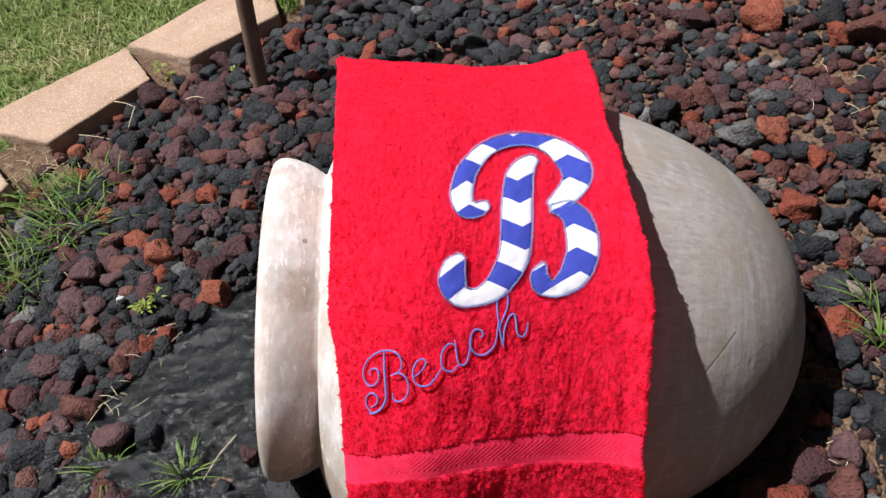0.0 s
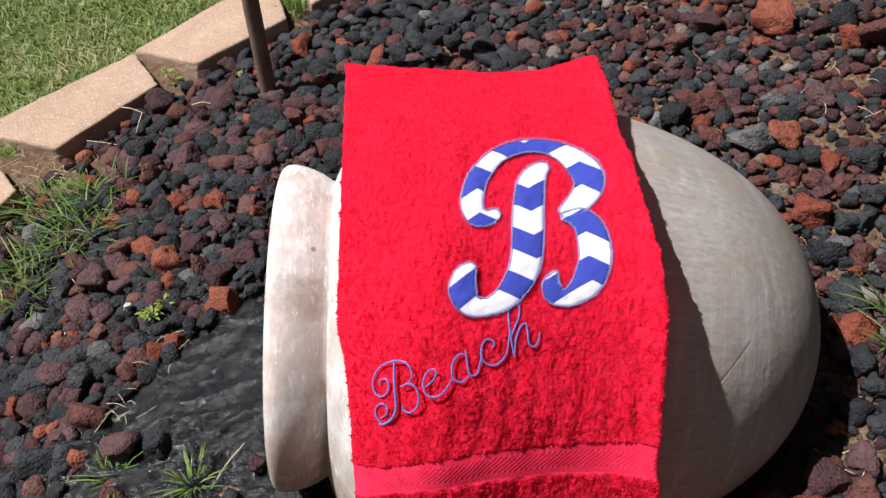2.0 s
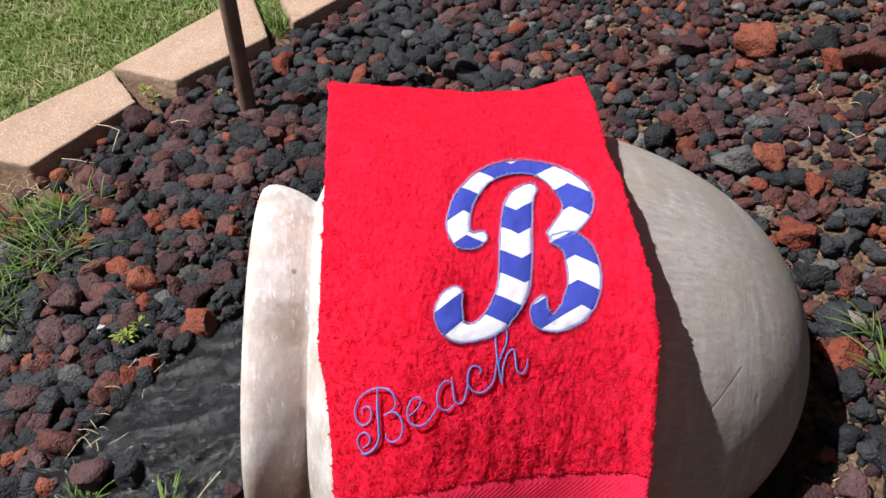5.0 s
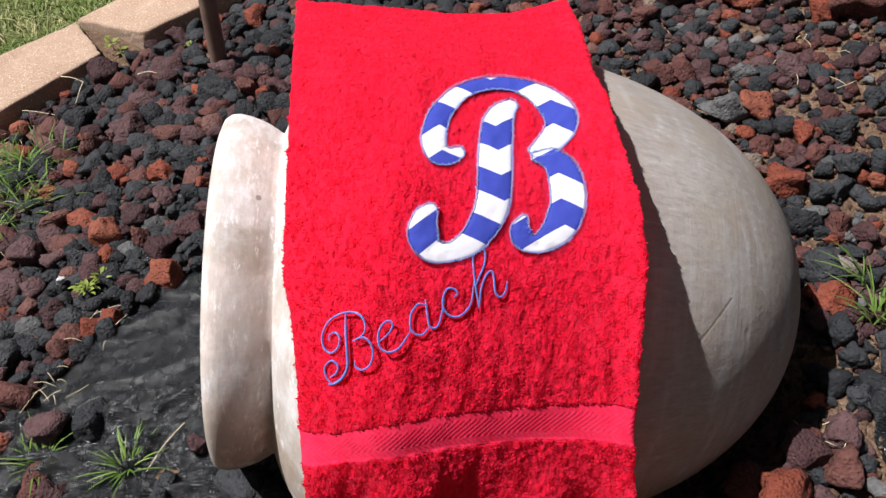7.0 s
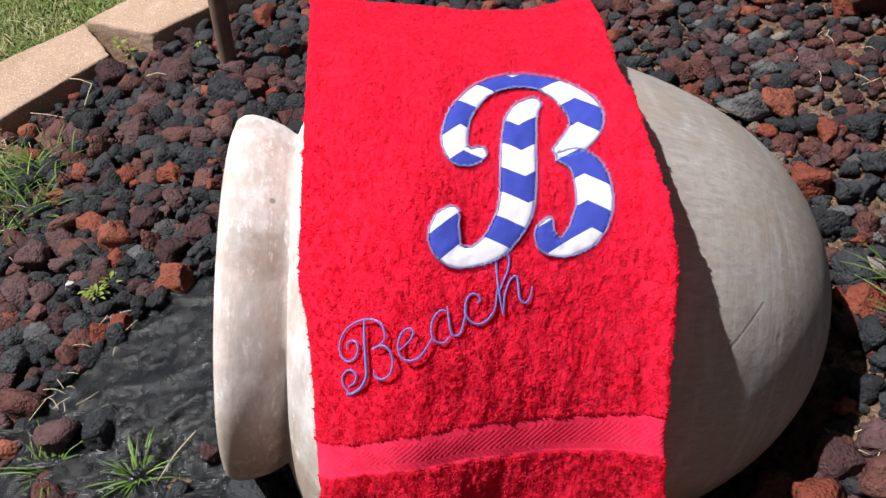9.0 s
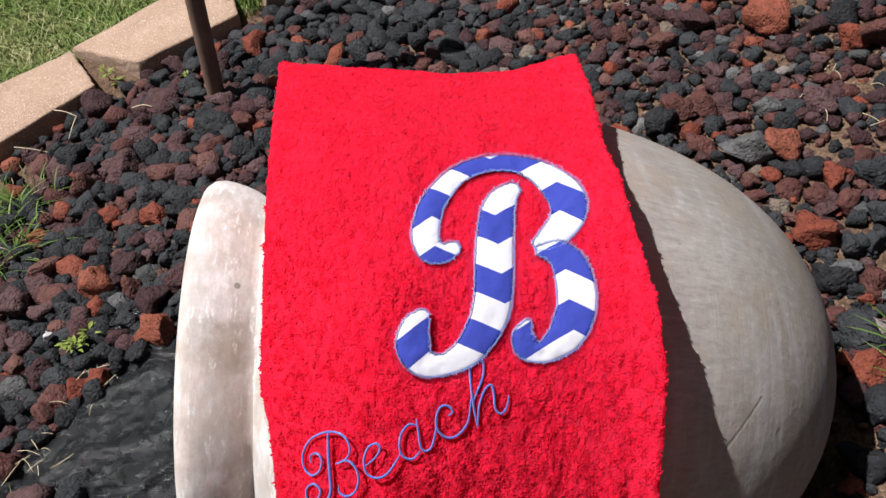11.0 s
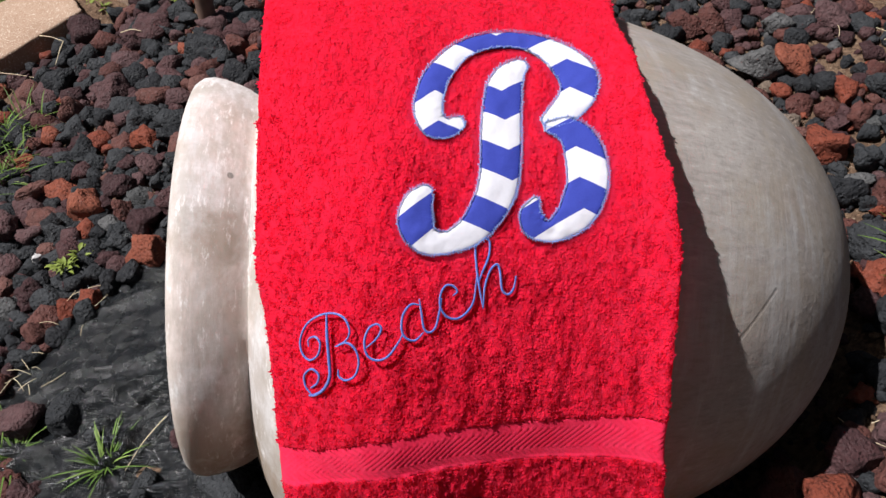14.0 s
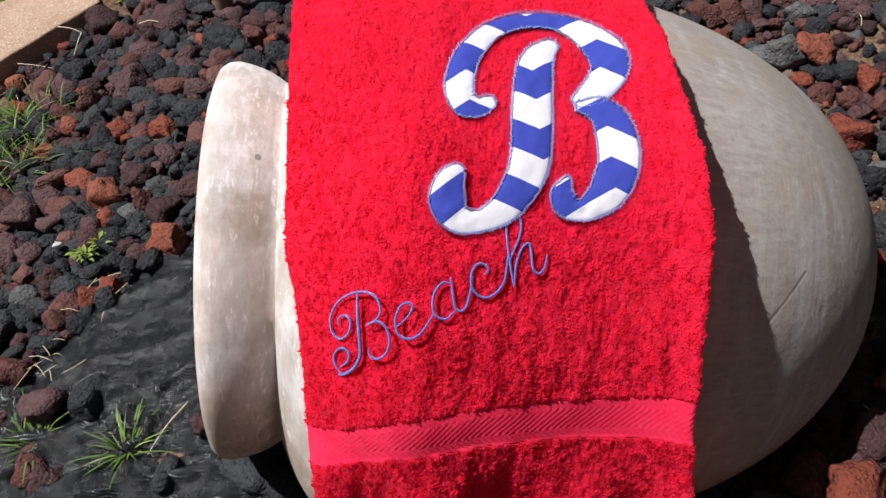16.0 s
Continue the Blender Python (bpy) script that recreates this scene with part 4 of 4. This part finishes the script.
RUST_STONES = [(-0.659, 1.313, 0.036), (-0.495, 1.172, 0.034), (-0.443, 2.075, 0.032), (-0.577, 1.487, 0.027), (-0.626, 1.073, 0.025), (-0.585, 1.086, 0.021), (-0.896, 0.981, 0.026), (0.729, 1.756, 0.049), (0.645, 1.37, 0.034), (0.858, 1.644, 0.03), (0.699, 1.278, 0.021), (0.631, 1.151, 0.036), (0.623, 0.888, 0.028), (0.551, 0.73, 0.016)]
GREY_STONES = [(-0.594, 1.266, 0.019), (-0.746, 1.094, 0.024), (0.65, 1.491, 0.025), (0.583, 1.376, 0.039)]
BLACK_STONES = [(-0.694, 1.259, 0.024), (-0.885, 1.772, 0.03), (-0.835, 1.741, 0.033), (-0.764, 1.713, 0.03), (-0.388, 1.631, 0.023), (-0.615, 2.085, 0.026), (-0.682, 2.005, 0.029), (-0.498, 1.762, 0.035), (-0.751, 1.553, 0.031), (-0.712, 1.485, 0.03), (-0.605, 1.545, 0.03), (-0.767, 1.031, 0.031), (-0.869, 1.023, 0.032), (-0.522, 1.128, 0.021), (-0.561, 1.119, 0.019), (-0.598, 1.142, 0.022), (-0.683, 0.978, 0.018), (-0.895, 1.199, 0.027), (-0.56, 0.854, 0.032), (-0.503, 0.824, 0.018), (-0.798, 0.847, 0.031), (-0.408, 0.724, 0.02), (0.452, 1.492, 0.033), (0.868, 1.727, 0.035), (0.763, 1.272, 0.026), (0.746, 1.178, 0.028), (0.677, 1.115, 0.021), (0.712, 1.121, 0.019), (0.622, 1.06, 0.027), (0.625, 0.953, 0.028), (0.612, 0.836, 0.023), (0.572, 0.778, 0.015), (0.613, 0.785, 0.018), (0.582, 0.749, 0.023)]
TAN_STONES = [(0.351, 1.877, 0.015)]
NEAR_STONES = [(-0.265, 0.70, 0.038, "black"), (-0.215, 0.655, 0.034, "black"), (-0.63, 0.755, 0.024, "brown"), (-0.585, 0.727, 0.026, "maroon"), (0.43, 0.625, 0.036, "brown"),
               (0.50, 0.64, 0.030, "maroon"), (0.545, 0.615, 0.032, "brown"), (0.46, 0.575, 0.034, "rust"), (0.555, 0.665, 0.026, "maroon"), (0.37, 0.585, 0.022, "grey")]
PLACED = [(x, y, r, tone) for tone, group in (("maroon", MAROON_STONES), ("brown", BROWN_STONES), ("rust", RUST_STONES), ("grey", GREY_STONES), ("black", BLACK_STONES), ("tan", TAN_STONES)) for x, y, r in group] + NEAR_STONES


WHITE = plain_straw("white_quartz", (0.42, 0.41, 0.40), (0.58, 0.57, 0.56))
quartz = link_mesh("pebble", rock_mesh(77, 3), WHITE)
quartz.location, quartz.scale = (-0.712, 1.187, gz(-0.712, 1.187) + 0.034), (0.0105, 0.0105, 0.0105)
tagged(quartz, "small smooth white quartz pebble among lava stones", "pebble")

taken = [(x, y, r) for x, y, r, *_ in PLACED]


def under_pot(x, y, r):
    """True where the jar or its foot would be in the stone's way."""
    p = POT_MATRIX.inverted() @ Vector((x, y, gz(x, y) + 0.6 * r))
    if not -0.25 < p.x < 0.6:
        return hollow(x, y) > 0.02 and r > 0.012
    rad = pot_radius(p.x) if p.x > -0.14 else 0.24
    return math.hypot(p.y, p.z) < rad + 0.5 * r or (hollow(x, y) > 0.02 and r > 0.012)


def density(x, y):
    """How likely a stone is at a place: thick in the bed, thin on bare patches and towards its ends."""
    if -0.22 < x < 0.30 and y < 0.66:
        return 0.0
    rim = 1.28 + 0.1 * noise.noise((x * 2.0, y * 2.0, 5.0)) - math.hypot(x / 1.05, (y - 1.5) / 0.98)
    if rim < 0 or (rim < 0.12 and rng.random() > rim / 0.12):
        return 0.0
    d = edge_side(x, y)
    if d > -0.015:
        return 0.0
    if in_poly(x, y, COVER):
        return 0.0
    if sandy(x, y):
        return 0.06
    if x < -0.95 and y > 1.40:
        return 0.35
    if in_poly(x, y, COVER_SIDE):
        return 0.35
    if x > 0.42 and y < 0.85:
        return 0.38
    if x > 0.42:
        n = noise.noise((x * 4.2, y * 4.2, 7.0)) + 0.5 * noise.noise((x * 11, y * 11, 2.0))
        return 1.0 if n < 0.03 else 0.20
    return 1.0


def scatter():
    cells = {}

    def free(x, y, r, tight):
        ci, cj = int(x // 0.08), int(y // 0.08)
        for i in range(ci - 1, ci + 2):
            for j in range(cj - 1, cj + 2):
                for (a, b, c) in cells.get((i, j), ()):
                    if (a - x) ** 2 + (b - y) ** 2 < (tight * (c + r)) ** 2:
                        return False
        return True

    def put(x, y, r):
        cells.setdefault((int(x // 0.08), int(y // 0.08)), []).append((x, y, r))
    for x, y, r in taken:
        put(x, y, r)
    out = []
    for sizes, tries, tight in (((0.024, 0.031), 5000, 0.66), ((0.017, 0.024), 24000, 0.62), ((0.011, 0.017), 26000, 0.64), ((0.006, 0.011), 16000, 0.72)):
        for _ in range(tries):
            x, y = rng.uniform(-1.35, 1.35), rng.uniform(0.35, 2.75)
            r = rng.uniform(*sizes) * (0.74 if x > 0.2 else 1.0)
            if r < 0.011 and x < 0.1 and rng.random() < 0.6:
                continue
            if rng.random() > density(x, y) or under_pot(x, y, r) or not free(x, y, r, tight):
                continue
            put(x, y, r)
            out.append((x, y, r))
    return out


def tone_for(x, y):
    k = rng.random()
    left = x < 0.15
    # a cast shadow with no caster built: mostly black stones stand in for it
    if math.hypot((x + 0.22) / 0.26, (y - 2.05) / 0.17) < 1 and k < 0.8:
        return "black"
    for tone, share in ((("black", 0.53), ("maroon", 0.31), ("brown", 0.10), ("rust", 0.045), ("grey", 0.014), ("tan", 0.004)) if left else
                        (("black", 0.35), ("maroon", 0.37), ("brown", 0.17), ("rust", 0.05), ("grey", 0.04), ("tan", 0.02))):
        if k < share:
            return tone
        k -= share
    return "black"


def stones():
    for x, y, r, tone in PLACED:
        lay_stone(x, y, r, tone, 0.006, 1.12)
    spots = scatter()
    spots.sort(key=lambda p: (p[0] + 0.45) ** 2 + (p[1] - 1.35) ** 2 if p[0] < 0.2 else (p[0] - 0.55) ** 2 + (p[1] - 1.1) ** 2)
    single = 300 - len(PLACED)
    for x, y, r in spots[:single]:
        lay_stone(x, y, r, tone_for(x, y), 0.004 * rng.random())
    names = list(ROCKS)
    V, F, M = [], [], []
    off = 0
    for x, y, r in spots[single:]:
        k = rng.randrange(10)
        rot = np.array(stone_turn(rng).to_matrix())
        v = COARSE_V[k] @ rot.T * r + np.array((x, y, gz(x, y) + 0.42 * r + 0.004 * rng.random()))
        V.append(v)
        F += [tuple(off + i for i in f) for f in COARSE_F[k]]
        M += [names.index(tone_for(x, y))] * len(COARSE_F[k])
        off += len(v)
    # a lower layer of crumbs fills the gaps
    for _ in range(9000):
        x, y = rng.uniform(-1.3, 1.3), rng.uniform(0.4, 2.7)
        r = rng.uniform(0.007, 0.015)
        if rng.random() > density(x, y) * (1.0 if x < 0.35 else 0.5) or under_pot(x, y, r):
            continue
        k = rng.randrange(6)
        rot = np.array(stone_turn(rng).to_matrix())
        v = CRUMB_V[k] @ rot.T * r + np.array((x, y, gz(x, y) + 0.1 * r))
        V.append(v)
        F += [tuple(off + i for i in f) for f in CRUMB_F[k]]
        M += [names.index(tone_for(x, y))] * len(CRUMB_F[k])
        off += len(v)
    # clods of dry earth on the bare patches
    for _ in range(5200):
        x, y = rng.uniform(0.35, 1.25), rng.uniform(0.5, 2.3)
        if density(x, y) > 0.5:
            continue
        r = rng.choice((rng.uniform(0.002, 0.005), rng.uniform(0.003, 0.010)))
        if under_pot(x, y, r):
            continue
        k = rng.randrange(6)
        v = CRUMB_V[k] @ np.array(stone_turn(rng).to_matrix()).T * r + np.array((x, y, gz(x, y) + 0.25 * r))
        V.append(v)
        F += [tuple(off + i for i in f) for f in CRUMB_F[k]]
        M += [len(names)] * len(CRUMB_F[k])
        off += len(v)
    me = data_mesh("lava_gravel", np.concatenate(V), F)
    ob = link_mesh("lava_gravel", me, [ROCKS[n] for n in names] + [SOIL])
    me.polygons.foreach_set("material_index", M)
    tagged(ob, "bed of red and black crushed lava stones", "gravel", kind="stuff")


stones()


# ---- grass and weeds ----
def blades(name, roots, mat, label, category, kind="", width=0.0018, bend=0.5, group=""):
    """Grass as narrow bent strips; roots are (x, y, z, height, heading, lean)."""
    V, F = [], []
    for x, y, z, h, head, lean in roots:
        n = 6
        ca, sa = math.cos(head), math.sin(head)
        w = width * rng.uniform(0.7, 1.3)
        base = len(V)
        for k in range(n + 1):
            t = k / n
            out = h * lean * (0.45 * t + bend * t * t)
            up = h * t * (1 - 0.42 * lean * t)
            ww = w * (0.55 + 0.9 * t) * (1 - t) ** 0.6
            cx, cy = x + ca * out, y + sa * out
            V.append((cx - sa * ww, cy + ca * ww, z + up))
            V.append((cx + sa * ww, cy - ca * ww, z + up + 0.0003))
        for k in range(n):
            i = base + 2 * k
            F.append((i, i + 1, i + 3, i + 2))
    ob = link_mesh(name, data_mesh(name, V, F), mat)
    return tagged(ob, label, category, group, kind)


def lawn():
    roots = []
    while len(roots) < 34000:
        x, y = rng.uniform(-2.1, -0.1), rng.uniform(1.45, 3.6)
        d = edge_side(x, y)
        if d < 0.03 or sandy(x, y) or any(in_poly(x, y, block) for block in BLOCKS) or (d < 0.15 and rng.random() < 0.4) or math.hypot(x + 0.87, y - 2.09) < 0.115:
            continue
        patch = noise.noise((x * 5, y * 5, 1.0))
        if rng.random() > 0.75 + 0.6 * patch:
            continue
        roots.append((x, y, gz(x, y) - 0.004, rng.uniform(0.02, 0.05), rng.uniform(0, 6.28), rng.uniform(0.3, 1.5)))
    blades("lawn", roots, GREEN, "short sunlit green lawn with dry blades", "grass", "stuff", 0.0021)


lawn()


def tuft(x, y, count, height, spread, lean=(0.2, 1.0), width=0.0017, mat=None, label="small green grass tuft growing between lava stones", name="grass_tuft"):
    z = gz(x, y)
    roots = []
    for _ in range(count):
        a, d = rng.uniform(0, 6.28), spread * math.sqrt(rng.random())
        px, py = x + d * math.cos(a), y + d * math.sin(a)
        roots.append((px, py, gz(px, py) + 0.004, height * rng.uniform(0.5, 1.1), rng.choice((a + rng.uniform(-0.7, 0.7), rng.uniform(0, 6.28))), rng.uniform(*lean)))
    return blades(name, roots, mat or WEED, label, "grass tuft", width=width, group="grass tufts in the bed")


LONG = "long green grass clump growing at the bed's edge"
tuft(-1.06, 1.585, 64, 0.098, 0.06, (0.3, 1.3), 0.0021, label=LONG)
tuft(-0.955, 1.575, 80, 0.098, 0.06, (0.3, 1.4), 0.0021, label=LONG)
tuft(-0.92, 1.45, 92, 0.098, 0.07, (0.3, 1.4), 0.0021, label=LONG)
tuft(-0.89, 1.60, 34, 0.098, 0.05, (0.4, 1.4), 0.0020, label=LONG)
tuft(-1.00, 1.29, 78, 0.085, 0.06, (0.3, 1.3), 0.0020, label=LONG)
tuft(-1.02, 1.39, 64, 0.085, 0.06, (0.3, 1.3), 0.0020, label=LONG)
tuft(-0.633, 0.80, 34, 0.066, 0.018, (0.4, 1.5), 0.0017)
tuft(-0.475, 0.765, 46, 0.064, 0.010, (0.2, 1.4), 0.0019)
tuft(0.672, 0.845, 30, 0.08, 0.016, (0.3, 1.3), 0.0022)
tuft(0.685, 0.905, 14, 0.095, 0.014, (0.2, 1.2), 0.0020)
tuft(-0.484, 2.275, 40, 0.09, 0.035, (0.2, 1.1), 0.0022)


def leaf_mesh(w):
    """One narrow leaf of unit length along x, cupped and drooping."""
    V, F = [], []
    for t, ww in ((0.0, 0.10), (0.2, 0.45), (0.45, 1.0), (0.75, 0.75), (1.0, 0.05)):
        for side in (-1, 0, 1):
            V.append((t, w * ww * side, 0.55 * t - 0.5 * t * t + 0.3 * w * ww * abs(side)))
    for i in range(4):
        for j in range(2):
            q = 3 * i + j
            F.append((q, q + 1, q + 4, q + 3))
    me = data_mesh("leaf", V, F)
    me.materials.append(SPROUT)
    return me


LEAVES = [leaf_mesh(w) for w in (0.13, 0.18, 0.24)]


def sprout(x, y, leaves, size):
    """A low weed with narrow leaves."""
    holder = new("weed_sprout")
    holder.location = (x, y, gz(x, y) + 0.02)
    tagged(holder, "low green weed sprouting between the lava stones", "weed", "weeds in the bed")
    for k in range(leaves):
        ob = new("leaf", LEAVES[k % 3])
        ob.parent = holder
        d = size * 0.7 * rng.random()
        a = rng.uniform(0, 6.28)
        ob.location = (d * math.cos(a), d * math.sin(a), 0.012 * rng.random())
        ob.rotation_euler = (rng.uniform(-0.4, 0.4), rng.uniform(-0.8, 0.3), a + rng.uniform(-0.8, 0.8))
        ob.scale = [size * rng.uniform(0.5, 1.1)] * 3


sprout(-0.655, 1.165, 34, 0.021)
sprout(-0.63, 1.185, 16, 0.019)
sprout(-0.835, 2.055, 22, 0.021)
sprout(-0.80, 2.02, 14, 0.016)
sprout(-0.605, 1.99, 12, 0.015)


def twig(points, thick=0.0014):
    c = spline(points, 6)
    ob = link_mesh("twig", tube_mesh("twig", c - c[0], [thick * (1 - 0.5 * i / len(c)) for i in range(len(c))], 6), STRAW)
    ob.location = tuple(c[0])
    tagged(ob, "bleached dry twig lying across the lava stones", "twig", "twigs on the bed")


def over(x, y, h):
    return (x, y, gz(x, y) + h)


twig([over(-0.93, 1.91, 0.05), over(-0.895, 1.892, 0.055), over(-0.86, 1.871, 0.05)])
twig([over(-0.86, 1.871, 0.05), over(-0.862, 1.84, 0.045), over(-0.868, 1.81, 0.03)])
twig([over(-1.0, 1.80, 0.045), over(-0.95, 1.785, 0.04), over(-0.90, 1.77, 0.03)], 0.0011)
twig([over(-0.72, 1.875, 0.04), over(-0.69, 1.87, 0.045), over(-0.665, 1.862, 0.04)])
twig([over(-0.395, 0.83, 0.02), over(-0.42, 0.79, 0.024), over(-0.44, 0.75, 0.02)], 0.0010)



def straws():
    """Loose dry stalks on the stones and the bare soil."""
    spots = [(-1.12, 1.72, 60, 0.12), (-0.66, 0.95, 10, 0.05), (0.84, 1.45, 8, 0.12), (0.52, 0.66, 4, 0.05), (0.45, 1.22, 5, 0.04), (-0.60, 1.08, 8, 0.05), (-1.0, 1.45, 16, 0.12)]
    for cx, cy, n, spread in spots:
        for _ in range(n):
            x, y = rng.gauss(cx, spread * 0.6), rng.gauss(cy, spread * 0.6)
            a, ln = rng.uniform(0, 3.14), rng.uniform(0.008, 0.026)
            z = gz(x, y) + rng.uniform(0.006, 0.03)
            p = [(-ln * math.cos(a), -ln * math.sin(a), rng.uniform(-0.004, 0.004)), (0, 0, 0.004), (ln * math.cos(a + 0.2), ln * math.sin(a + 0.2), rng.uniform(-0.004, 0.006))]
            ob = link_mesh("dry_stalk", tube_mesh("dry_stalk", spline(p, 3), [0.0006] * 7, 5), STRAW)
            ob.location = (x, y, z)
            tagged(ob, "thin dry straw stalk lying on the bed", "stalk", "dry stalks on the bed")


straws()
